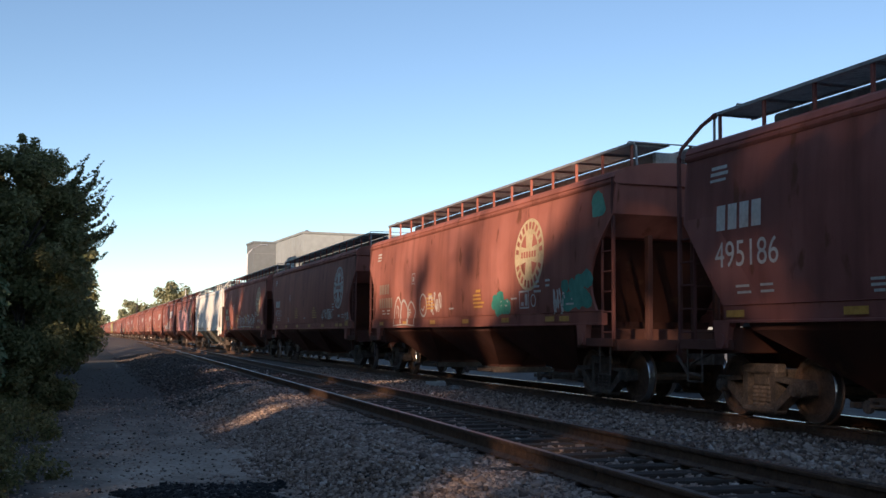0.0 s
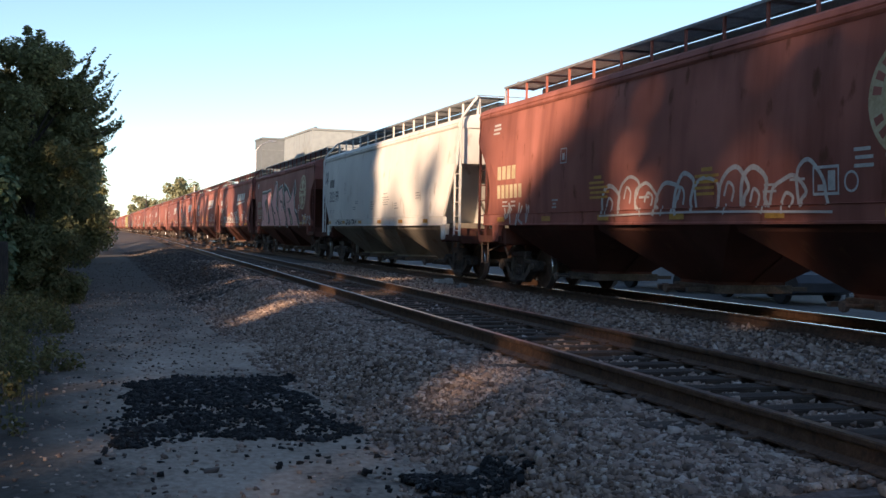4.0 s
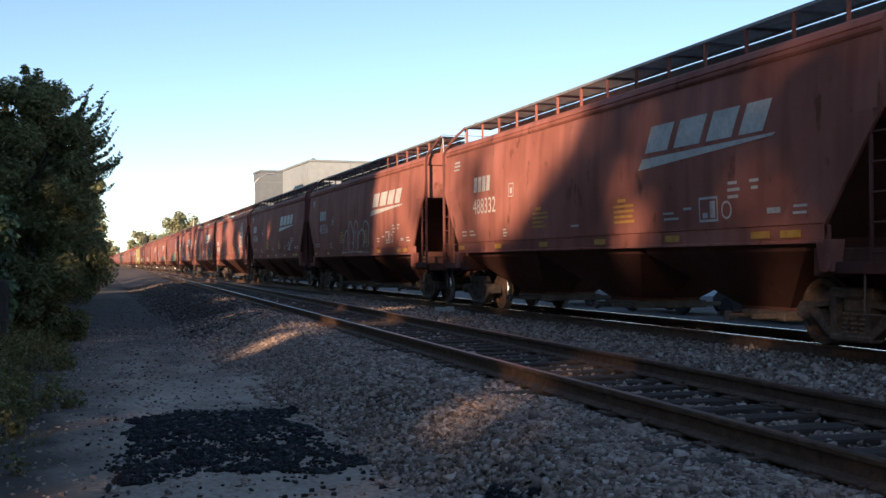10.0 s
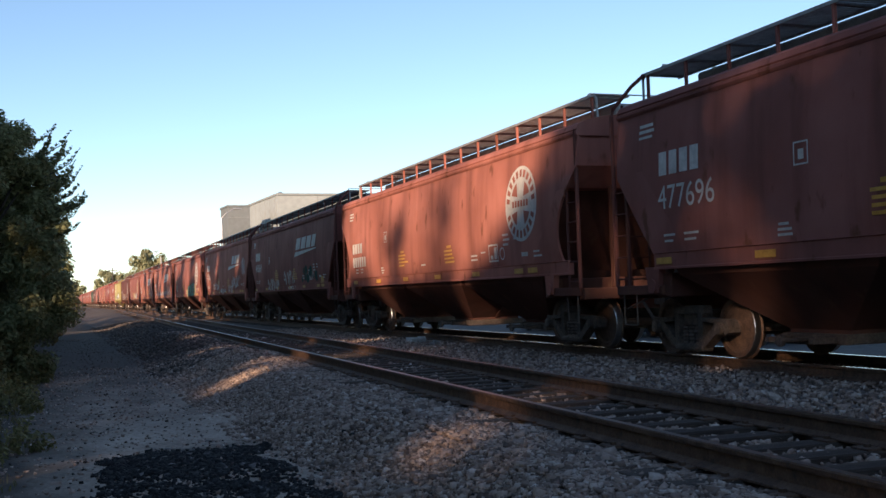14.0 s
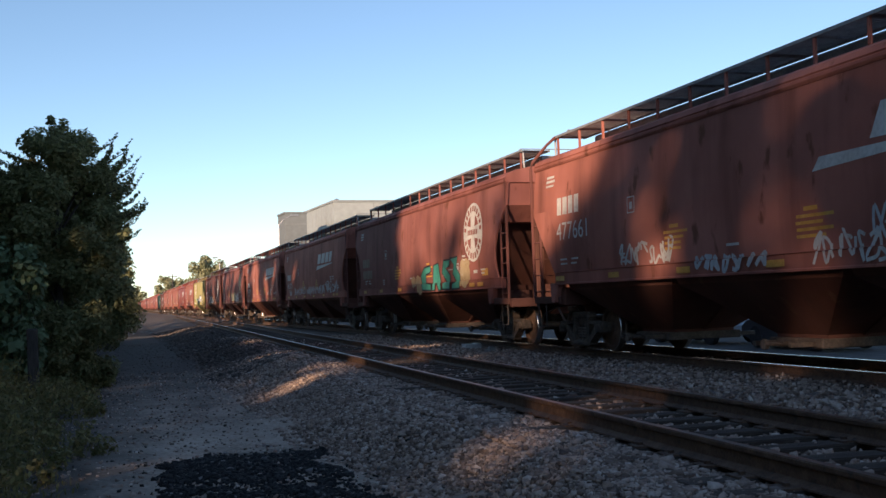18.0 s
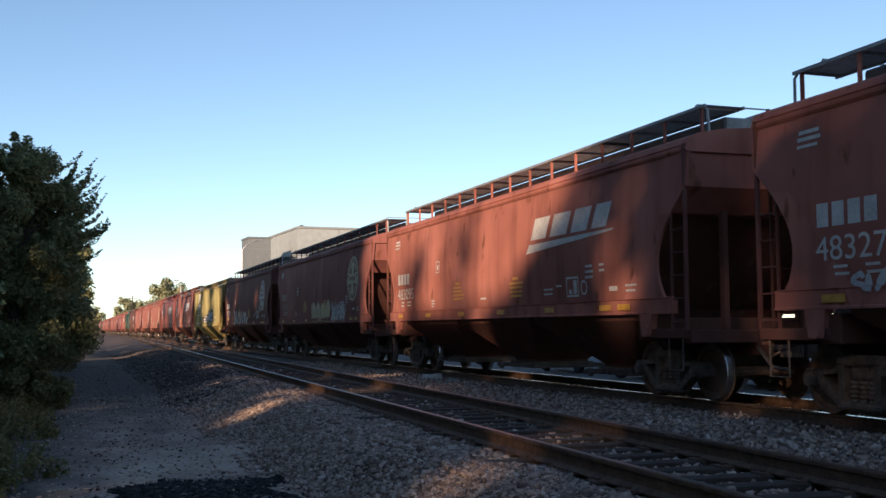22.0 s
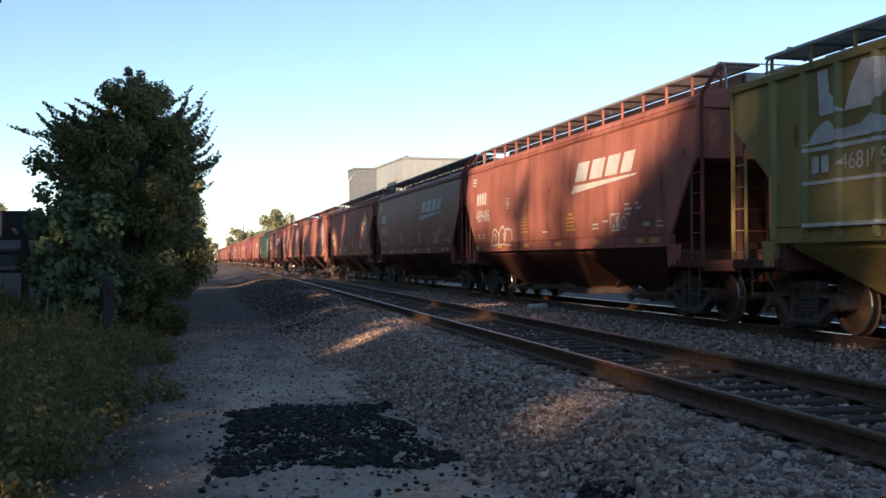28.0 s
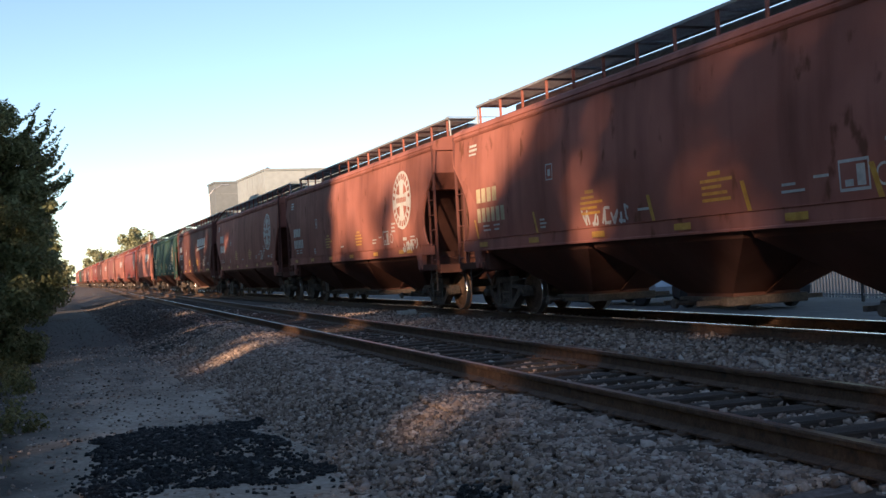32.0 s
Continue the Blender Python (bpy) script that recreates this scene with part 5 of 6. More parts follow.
def tree(x, y, base, height, spread_, seed, leaves, size, mat, label, crown_from=0.3, trunk=0.16, name="tree", category="tree"):
    rng = random.Random(seed)
    t = tagged(empty(name, pose(x, y, base)), label, category)
    s = Shape()
    lean = (rng.uniform(-0.05, 0.05), rng.uniform(-0.05, 0.05))
    top = height * 0.86
    s.tube([(lean[0] * z, lean[1] * z, z) for z in (-0.1, 0.1, top * 0.3, top * 0.6, top)], [trunk * 1.35, trunk, trunk * 0.8, trunk * 0.55, trunk * 0.12], 8)
    cs, rs = [], []
    n = 26
    for i in range(n):
        z = height * (crown_from + (0.92 - crown_from) * (i + rng.random()) / n)
        a = rng.uniform(0, 6.283)
        u = (z / height - crown_from) / (1 - crown_from)
        reach = spread_ * (0.45 + 0.75 * math.sin(math.pi * min(1.0, 0.18 + 0.8 * u))) * rng.uniform(0.45, 1.0)
        end = (reach * math.cos(a), reach * math.sin(a), z + 0.25 * reach)
        s.tube([(lean[0] * z, lean[1] * z, z - 0.35 * reach), (end[0] * 0.5, end[1] * 0.5, z), end], [trunk * 0.35, trunk * 0.22, 0.012], 5)
        cs.append(end)
        rs.append(spread_ * rng.uniform(0.22, 0.42))
        cs.append((end[0] * 0.55, end[1] * 0.55, z + rng.uniform(-0.2, 0.3)))
        rs.append(spread_ * rng.uniform(0.25, 0.4))
    cs.append((0, 0, height * 0.93))
    rs.append(height * 0.07)
    piece("trunk", s.mesh("trunk", M_BARK), t)
    leaf_cloud("crown", cs, rs, leaves, size, mat, seed, parent=t)
    return t


def bush(x, y):
    """The dense roadside tree: foliage to the ground, a pointed top, and bare sprigs that stick out."""
    rng = random.Random(5)
    t = tagged(empty("tree", pose(x, y, PATH_Z)), "dense dark green young tree beside the dirt path", "tree")
    s = Shape()
    s.tube([(0, 0, -0.1), (0.03, 0, 1.2), (-0.04, 0.05, 3.0), (0.05, 0, 5.2)], [0.13, 0.10, 0.07, 0.02], 8)
    cs, rs = [], []
    for i in range(150):
        z = 0.25 + 5.1 * (i + rng.random()) / 150
        wide = 1.62 * math.sqrt(max(0.02, 1 - (max(0.0, z - 2.2) / 3.45) ** 2)) * (0.62 + 0.38 * min(1, z / 1.3))
        a, r = rng.uniform(0, 6.283), wide * math.sqrt(rng.uniform(0.05, 1.0)) * rng.uniform(0.8, 1.02)
        c = (r * math.cos(a), r * math.sin(a), z)
        cs.append(c)
        rs.append(rng.uniform(0.24, 0.44) * (0.75 if z > 4.6 else 1.0))
        if i % 4 == 0:
            s.tube([(0, 0, z * 0.75), (c[0] * 0.5, c[1] * 0.5, z * 0.92), c], [0.035, 0.022, 0.008], 5)
    cs += [(0.0, 0, 5.45), (0.16, 0, 5.62), (-0.1, 0, 5.7), (0.05, 0, 5.3)]
    rs += [0.20, 0.13, 0.12, 0.28]
    sc, sr = [], []
    for i in range(34):
        left = i % 2
        z = rng.uniform(3.0, 5.0)
        wide = 1.5 * math.sqrt(max(0.05, 1 - (max(0.0, z - 2.2) / 3.45) ** 2))
        sx = -1 if left else 1
        reach = rng.uniform(0.25, 0.65) * (1.5 if left and z < 4.6 else 1.0)
        d = rng.uniform(-0.5, 0.5)
        pts = [(sx * wide * 0.8, d, z), (sx * (wide + reach * 0.5), d, z + reach * 0.5), (sx * (wide + reach * 0.8), d, z + reach * (1.0 if not left else 0.7))]
        s.tube(pts, [0.012, 0.008, 0.004], 4)
        for k in range(9):
            f = k / 8
            sc.append(tuple(pts[0][q] * (1 - f) ** 2 + 2 * pts[1][q] * f * (1 - f) + pts[2][q] * f * f for q in range(3)))
            sr.append(0.075 * (1.15 - f * 0.8))
    # long leafy shoots: start and tip across and up
    for x0, z0, x1, z1 in ((-1.2, 4.25, -2.55, 4.5), (-1.15, 4.3, -1.80, 5.0), (-1.2, 4.2, -1.95, 4.75), (-1.0, 4.45, -1.25, 4.95), (-1.3, 3.7, -2.1, 3.65), (-1.4, 3.5, -2.0, 3.85), (1.05, 4.5, 1.45, 5.1), (0.85, 4.7, 1.15, 5.25), (1.2, 4.1, 1.58, 4.57), (0.5, 4.95, 0.72, 5.35), (1.35, 3.6, 1.85, 3.95)):
        pts = [(x0, 0, z0), ((x0 + x1) / 2 + 0.05 * x1, 0.05, (z0 + z1) / 2 - 0.10), (x1, 0.1, z1)]
        s.tube(pts, [0.016, 0.010, 0.005], 4)
        for k in range(15):
            f = k / 14
            sc.append(tuple(pts[0][q] * (1 - f) ** 2 + 2 * pts[1][q] * f * (1 - f) + pts[2][q] * f * f for q in range(3)))
            sr.append(0.10 * (1.15 - f * 0.75))
    piece("trunk", s.mesh("trunk", M_BARK), t)
    leaf_cloud("crown", cs, rs, 125000, 0.047, M_LEAF, 21, parent=t)
    leaf_cloud("twig_growth", sc, sr, 9000, 0.042, M_LEAF, 22, parent=t)
    return t


bush(-1.20, 24.0)
# more hedge-line trees, mostly behind the first, added to block sun and sky
tree(-2.6, 31.0, PATH_Z, 5.6, 1.5, 31, 12000, 0.10, M_LEAF, "leafy young tree added to the hedge line for shade", crown_from=0.06)
for _x, _y, _h in ((-1.6, 44.0, 6.6), (-1.3, 50.0, 6.8), (-1.2, 57.0, 7.0), (-0.8, 65.0, 7.4), (-0.6, 74.0, 7.6), (-0.4, 84.0, 8.0)):
    tree(_x, _y, PATH_Z, _h, 1.6, int(_y), 5000, 0.16, M_LEAF, "leafy tree further along the hedge line, added to block light", crown_from=0.06)
# unseen: these keep bright sky out of the car sides' reflections
for _x, _y, _h in ((-2.0, 97.0, 8.0), (-2.8, 112.0, 7.6), (-3.6, 128.0, 8.2), (-4.8, 146.0, 8.4), (-6.0, 166.0, 8.2), (-7.5, 190.0, 8.6)):
    tree(_x, _y, PATH_Z, _h, 2.0, int(_y), 4000, 0.2, M_LEAF, "leafy tree further along the hedge line, added to block light", crown_from=0.06)
tree(-2.2, 37.0, PATH_Z, 6.2, 1.5, 32, 12000, 0.11, M_LEAF, "dark green tree added to the hedge line for shade", crown_from=0.06)


def vine():
    v = tagged(empty("climbing_vine", pose(-2.25, 22.2, PATH_Z)), "blue-green broad-leaved vine over a post and the tree", "vine")
    rng = random.Random(8)
    cs = [(rng.uniform(-0.75, 0.75), rng.uniform(-0.35, 0.3), rng.uniform(0.4, 3.0)) for _ in range(64)]
    leaf_cloud("leaves", cs, [rng.uniform(0.16, 0.32) for _ in cs], 4600, 0.125, M_VINE, 9, flat=0.9, parent=v, long=1.0)
    s = Shape()
    for i in range(8):
        x = rng.uniform(-0.4, 0.6)
        s.tube([(x, 0, 0), (x + rng.uniform(-0.2, 0.2), 0.1, 1.2), (x + rng.uniform(-0.3, 0.3), 0, 2.8)], [0.012, 0.009, 0.005], 4)
    piece("stems", s.mesh("stems", M_BARK), v)


vine()
tagged(piece("wooden_post", Shape().box(-0.09, 0.09, -0.09, 0.09, -0.3, 1.35, c=0.02).mesh("wooden_post", M_BARK), None, pose(-1.42, 19.9, PATH_Z, 1.5, -1.0, 8)), "old weathered wooden post among the weeds", "post")


def weeds(name, count, box, height, mat, seed, label, lean=0.35, width=0.012):
    """Upright blades and stalks on uneven ground."""
    rng = np.random.default_rng(seed)
    x0, x1, y0, y1 = box
    y = y0 + (y1 - y0) * rng.random(count)
    edge = x1 + 0.25 * np.sin(y * 1.3) + 0.2 * np.sin(y * 3.1 + 1)
    x = edge - (edge - x0) * rng.random(count) ** 1.2
    clump = 0.55 + 0.6 * np.array([noise.noise(Vector((a * 0.9, b * 0.7, 4.0))) for a, b in zip(x, y)])
    h = height * np.clip(clump, 0.12, 1.1) * rng.uniform(0.4, 1.1, count) * np.clip((edge - x) / 0.9, 0.25, 1.0)
    z = heights(ground_height, x, y)
    a, l = rng.uniform(0, 6.28, count), rng.normal(0, lean, count) * h
    dx, dy = np.cos(a), np.sin(a)
    w = width * rng.uniform(0.6, 1.6, count)
    p0 = np.stack([x - dy * w, y + dx * w, z - 0.02], -1)
    p1 = np.stack([x + dy * w, y - dx * w, z - 0.02], -1)
    m0 = np.stack([x + dx * l * 0.4 + dy * w, y + dy * l * 0.4 - dx * w, z + h * 0.6], -1)
    m1 = np.stack([x + dx * l * 0.4 - dy * w, y + dy * l * 0.4 + dx * w, z + h * 0.6], -1)
    tip = np.stack([x + dx * l, y + dy * l, z + h], -1)
    v = np.stack([p0, p1, m0, m1, tip], 1).reshape(-1, 3)
    base = 5 * np.arange(count)[:, None]
    f = np.concatenate([base + [0, 1, 2], base + [0, 2, 3], base + [3, 2, 4]], 0)
    me = bpy.data.meshes.new(name)
    me.from_pydata(v.tolist(), [], f.tolist())
    me.materials.append(mat)
    return tagged(piece(name, me), label, "weeds", kind="stuff")


weeds("weeds", 9000, (-5.5, -0.75, 7.5, 27.0), 0.62, M_WEED, 71, "green and yellowing roadside weeds beside the path", lean=0.6, width=0.006)
weeds("brush", 9000, (-9.5, -1.6, 17.0, 30.0), 1.5, M_WEED, 74, "tall rank brush below the tree", width=0.016)
weeds("dry_stalks", 900, (-5.5, -0.7, 6.0, 26.0), 1.0, M_STRAW, 72, "dry pale stalks among the weeds", lean=0.7, width=0.007)


def leafy_weeds(name, count, box, tall, leaves, size, mat, seed, label):
    """Bushy weeds: arching stems, each with small leaves along it, lower towards the path."""
    rng = random.Random(seed)
    x0, x1, y0, y1 = box
    cs, rs, stems = [], [], Shape()
    for _ in range(count):
        y = rng.uniform(y0, y1)
        edge = x1 + 0.3 * math.sin(y * 1.1) + 0.22 * math.sin(y * 2.9 + 1)
        x = edge - (edge - x0) * rng.random() ** 1.3
        h = tall * rng.uniform(0.45, 1.1) * min(1.0, 0.3 + (edge - x) / 1.3) * (0.75 + 0.5 * wobble(x, y, 0.8, 6.0))
        a, lean = rng.uniform(0, 6.283), h * rng.uniform(0.15, 0.6)
        z = ground_height(x, y)
        pts = [(x, y, z), (x + lean * 0.35 * math.cos(a), y + lean * 0.35 * math.sin(a), z + h * 0.6), (x + lean * math.cos(a), y + lean * math.sin(a), z + h)]
        stems.tube(pts, [0.006, 0.005, 0.002], 3)
        for k in range(7):
            f = 0.2 + 0.8 * k / 6
            cs.append(tuple(pts[0][q] * (1 - f) ** 2 + 2 * pts[1][q] * f * (1 - f) + pts[2][q] * f * f for q in range(3)))
            rs.append(0.10 + 0.12 * h * (1.1 - f))
    tagged(piece("weed_stems", stems.mesh("weed_stems", M_STRAW)), "thin dry stems of the roadside weeds", "weeds", kind="stuff")
    tagged(leaf_cloud(name, cs, rs, leaves, size, mat, seed + 1, flat=0.7), label, "weeds", kind="stuff")


leafy_weeds("weed_leaves", 620, (-5.2, -0.62, 8.0, 26.0), 0.95, 52000, 0.036, M_WEED, 73, "bushy yellow-green weeds along the edge of the path")
leafy_weeds("weed_leaves", 120, (-4.2, -1.1, 5.0, 9.5), 0.6, 9000, 0.032, M_WEED, 78, "low dark weeds at the near edge of the path")


def fallen_stalk(x, y, turn, length, rise):
    s = Shape().tube([(0, 0, 0), (length * 0.5, 0, rise * 0.65), (length, 0, rise)], [0.012, 0.009, 0.004], 5)
    tagged(piece("dead_stalk", s.mesh("dead_stalk", M_STRAW), None, pose(x, y, PATH_Z + 0.03, 0, 0, turn)), "pale dead stalk leaning over the weeds", "stalk")


for _x, _y, _t, _l, _r in ((-2.9, 12.5, 15, 1.5, 0.9), (-2.6, 12.0, 4, 1.0, 0.12), (-2.7, 11.6, -6, 1.1, 0.08), (-3.2, 15.0, 60, 1.8, 1.5), (-3.0, 16.0, 100, 1.4, 1.3), (-2.3, 10.8, 12, 0.9, 0.1)):
    fallen_stalk(_x, _y, _t, _l, _r)


# dark crushed stone spilled on the path
def in_patch(x, y):
    d = max(abs(x - 1.15) / 0.95, abs(y - 9.9) / 1.75) + 0.28 * wobble(x, y, 1.6, 5.0) + 0.15 * wobble(x, y, 4.0, 8.0)
    e = max(abs(x - 2.28) / 0.33, abs(y - 6.35) / 0.36) + 0.3 * wobble(x, y, 2.4, 9.0)
    return min(d, e)


def patch_stones(rng, n):
    x, y = rng.uniform(-0.1, 3.2, n), rng.uniform(5.7, 12.2, n)

    def kept(a, b, chance):
        d = in_patch(a, b)
        solid = b > 10.3 + 0.3 * wobble(a, b, 1.3, 2.0)
        bare = wobble(a, b, 2.1, 12.0) + 0.5 * wobble(a, b, 5.0, 13.0)
        if d < 0.92:
            return solid or bare < 0.0 or chance < 0.14
        return chance < 0.022 * max(0.0, 1.9 - d) * (1.0 if a > 1.2 else 0.35)

    keep = np.array([kept(a, b, c) for a, b, c in zip(x, y, rng.random(n))])
    x, y = x[keep], y[keep]
    z = np.array([max(ground_height(a, b), bed_height(a, b) if a > 1.8 else -9) for a, b in zip(x, y)])
    return x, y, z + rng.uniform(-0.004, 0.014, len(x)) + np.where(y < 7.2, 0.03, 0.0)


tagged(stones("dark_crushed_stone", 60000, patch_stones, 0.017, M_COAL, 6), "black crushed stone spilled in a patch on the path", "gravel", kind="stuff")


# ---------------------------------------------------------------- small things by the tracks
def block(x, y, turn):
    s = Shape().box(-0.26, 0.26, -0.12, 0.12, -0.04, 0.15, c=0.025)
    s.box(0.1, 0.24, -0.11, 0.11, 0.13, 0.18, c=0.02)
    tagged(piece("concrete_block", s.mesh("concrete_block", M_ROCK), None, pose(x, y, -0.2, 0, 3, turn)), "broken pale concrete block lying between the tracks", "concrete block")


block(8.95, 27.0, 20)
for _x, _y, _s in ((8.95, 25.4, 0.13), (8.7, 25.0, 0.10), (8.8, 17.5, 0.08)):
    _b = Shape().box(-_s, _s, -_s * 0.7, _s * 0.7, -0.05, _s * 0.9, c=_s * 0.3)
    tagged(piece("loose_rock", _b.mesh("loose_rock", M_GREYROCK), None, pose(_x, _y, -0.2, 4, -6, _x * 50)), "pale loose rock lying on the ballast", "rock")


# ---------------------------------------------------------------- beyond the train
tagged(piece("parking_lot", sheet(spread((14.0, 6.0), (70.0, 1)), spread((-20.0, 8.0), (120.0, 1)), lambda x, y: -0.58 + 0.02 * wobble(x, y, 0.2)).mesh("parking_lot", M_ASPHALT)), "dark asphalt lot beyond the tracks", "pavement", kind="structure")


def picket_fence(x, y0, y1):
    t = tagged(empty("metal_fence", pose(x, y0, -0.58)), "pale metal picket fence along the parking lot", "fence")
    rail = Shape().box(-0.02, 0.02, 0, y1 - y0, -0.025, 0.025).mesh("fence_rail", M_METAL)
    for z in (0.2, 1.05):
        piece("fence_rail", rail, t, pose(0, 0, z))
    post = Shape().box(-0.04, 0.04, -0.04, 0.04, 0, 1.3, c=0.008).mesh("fence_post", M_DARKMETAL)
    picket = Shape().box(-0.01, 0.01, -0.02, 0.02, 0.1, 1.2).mesh("picket", M_METAL)
    k, y = 0, 0.0
    while y < y1 - y0:
        if k % 18 == 0:
            piece("fence_post", post, t, pose(0, y, 0))
        else:
            piece("picket", picket, t, pose(0, y, 0))
        k, y = k + 1, y + 0.135
    return t


picket_fence(21.7, 17.0, 50.0)


def sedan(x, y, turn, paint, label):
    c = tagged(empty("parked_car", pose(x, y, -0.57, 0, 0, turn)), label, "car")
    s = Shape()
    low = [(-2.2, 0.35), (-2.25, 0.6), (-2.1, 0.82), (-1.3, 0.9), (1.0, 0.92), (1.9, 0.8), (2.2, 0.62), (2.2, 0.35), (1.75, 0.25), (-1.8, 0.25)]
    s.loft([[(u * (0.985 if abs(h) > 0.8 else 1), h, z) for u, z in low] for h in (-0.86, -0.8, 0.8, 0.86)])
    piece("body", s.mesh("body", paint), c)
    s = Shape().loft([[(u * k, h, 0.88 + (z - 0.88) * (1 if abs(h) < 0.75 else 0.96)) for u, z in ((-1.55, 0.88), (-1.0, 1.38), (-0.3, 1.46), (0.45, 1.40), (1.15, 0.90))] for h, k in ((-0.74, 0.97), (-0.6, 1.0), (0.6, 1.0), (0.74, 0.97))])
    piece("cabin_glass", s.mesh("cabin_glass", M_GLASS), c, None, "tinted window glass")
    s = Shape().loft([[(u, h, z) for u, z in ((-1.0, 1.385), (-0.3, 1.47), (0.45, 1.41), (0.45, 1.44), (-0.3, 1.50), (-1.0, 1.41))] for h in (-0.66, 0.66)])
    piece("roof", s.mesh("roof", paint), c)
    tyre = Shape().disc((0, 0, 0), (0, 1, 0), [(0.18, -0.1), (0.31, -0.1), (0.325, -0.06), (0.325, 0.06), (0.31, 0.1), (0.18, 0.1)], 18).mesh("tyre", M_RUBBER)
    rim = Shape().disc((0, 0, 0), (0, 1, 0), [(0.02, -0.08), (0.19, -0.09), (0.2, 0.09), (0.02, 0.08)], 14).mesh("rim", M_METAL)
    for u in (-1.4, 1.4):
        for h in (-0.78, 0.78):
            w = piece("tyre", tyre, c, pose(u, h, 0.325))
            piece("rim", rim, w)
    return c


sedan(18.6, 31.5, 96, M_CARPAINT, "silver-blue parked sedan beyond the tracks")
sedan(18.9, 38.5, 92, M_CARPAINT, "silver parked sedan in the lot beyond the tracks")
sedan(18.7, 26.0, 88, M_CARDARK, "dark parked sedan in the lot beyond the tracks")
sedan(25.5, 22.0, 4, M_CARDARK, "dark parked car behind the picket fence")


def building():
    b = tagged(empty("industrial_building", pose(29.7, 150.0, -0.6, 0, 0, 3.0)), "plain tan concrete industrial building with a stair tower", "building")
    piece("main_block", Shape().box(0.0, 80.0, 0.0, 34.0, 0, 16.1).mesh("main_block", M_CONCRETE), b)
    piece("parapet", Shape().box(-0.12, 80.1, -0.12, 34.1, 16.1, 16.4).mesh("parapet", M_JOINT), b)
    for i in range(11):
        piece("panel_joint", Shape().box(-0.03, 0.05, 3.0 * i + 1.4, 3.0 * i + 1.5, 0, 16.0).mesh("panel_joint", M_JOINT), b)
    for i in range(13):
        piece("panel_joint", Shape().box(6.0 * i + 5.9, 6.0 * i + 6.0, -0.03, 0.05, 0, 16.0).mesh("panel_joint", M_JOINT), b)
    for u in (2.0, 12.0):
        piece("roof_vent", Shape().disc((u, 6.0, 16.4), (0, 0, 1), [(0.3, 0), (0.3, 0.5), (0.5, 0.55), (0.1, 0.8)], 12).mesh("roof_vent", M_METAL), b)
    t = tagged(empty("stair_tower", pose(22.7, 150.04, -0.6, 0, 0, 3.0)), "grey-tan clad stair tower beside the industrial building", "tower")
    piece("shaft", Shape().box(0.0, 3.15, 0.0, 5.0, 0, 14.5).mesh("shaft", M_CONCRETE_D), t)
    piece("cap", Shape().box(-0.1, 3.25, -0.1, 5.1, 14.5, 14.75).mesh("cap", M_CONCRETE_D), t)
    for i in range(5):
        piece("cladding_joint", Shape().box(-0.03, 3.18, -0.03, 0.04, 2.6 * (i + 1), 2.6 * (i + 1) + 0.05).mesh("cladding_joint", M_JOINT), t)


building()


def street_lamp(x, y, height, reach, turn):
    t = tagged(empty("street_lamp", pose(x, y, -0.6, 0, 0, turn)), "tall grey metal street lamp with a curved arm", "street lamp")
    piece("pole", Shape().tube([(0, 0, 0), (0, 0, height * 0.5), (0, 0, height - 0.9)], [0.13, 0.11, 0.08], 10).mesh("pole", M_METAL), t)
    piece("arm", Shape().tube([(0, 0, height - 1.0), (reach * 0.35, 0, height - 0.45), (reach, 0, height)], [0.06, 0.05, 0.045], 8).mesh("arm", M_METAL), t)
    piece("lamp_head", Shape().box(reach - 0.05, reach + 0.75, -0.16, 0.16, height - 0.06, height + 0.1, c=0.04).mesh("lamp_head", M_METAL), t)


street_lamp(16.0, 110.0, 10.9, 1.3, 0)
street_lamp(15.3, 170.0, 9.4, -1.0, 0)


def utility_pole(x, y, height):
    t = tagged(empty("utility_pole", pose(x, y, -0.6)), "wooden utility pole with a cross arm in the distance", "utility pole")
    piece("pole", Shape().tube([(0, 0, 0), (0, 0, height)], [0.16, 0.11], 8).mesh("pole", M_BARK), t)
    piece("cross_arm", Shape().box(-1.2, 1.2, -0.06, 0.06, height - 0.8, height - 0.65).mesh("cross_arm", M_BARK), t)
    for u in (-1.0, 0.0, 1.0):
        piece("insulator", Shape().disc((u, 0, height - 0.65), (0, 0, 1), [(0.05, 0), (0.07, 0.08), (0.03, 0.2)], 8).mesh("insulator", M_METAL), t)


utility_pole(13.6, 285.0, 10.6)
utility_pole(-30.0, 300.0, 10.5)

# far trees at the end of the line and along the lots
for _x, _y, _h, _w, _sd in ((18.4, 232, 12.6, 3.9, 201), (15.2, 330, 10.8, 3.6, 203), (19.5, 345, 10.0, 4.0, 204), (27.0, 290, 8.0, 3.0, 205)):
    tree(_x, _y, -0.6, _h, _w, _sd, 7000, 0.42, M_FARLEAF, "pale green broadleaf tree in the evening sun far off", crown_from=0.18, trunk=0.28)
for _k in range(11):
    _r = random.Random(300 + _k)
    tree(-150 + 27 * _k + _r.uniform(-6, 6), 790 + _r.uniform(-25, 30), -0.6, _r.uniform(15, 22), _r.uniform(7, 9), 300 + _k, 2600, 1.2, M_FARLEAF, "hazy pale tree at the far end of the line", crown_from=0.1, trunk=0.4)
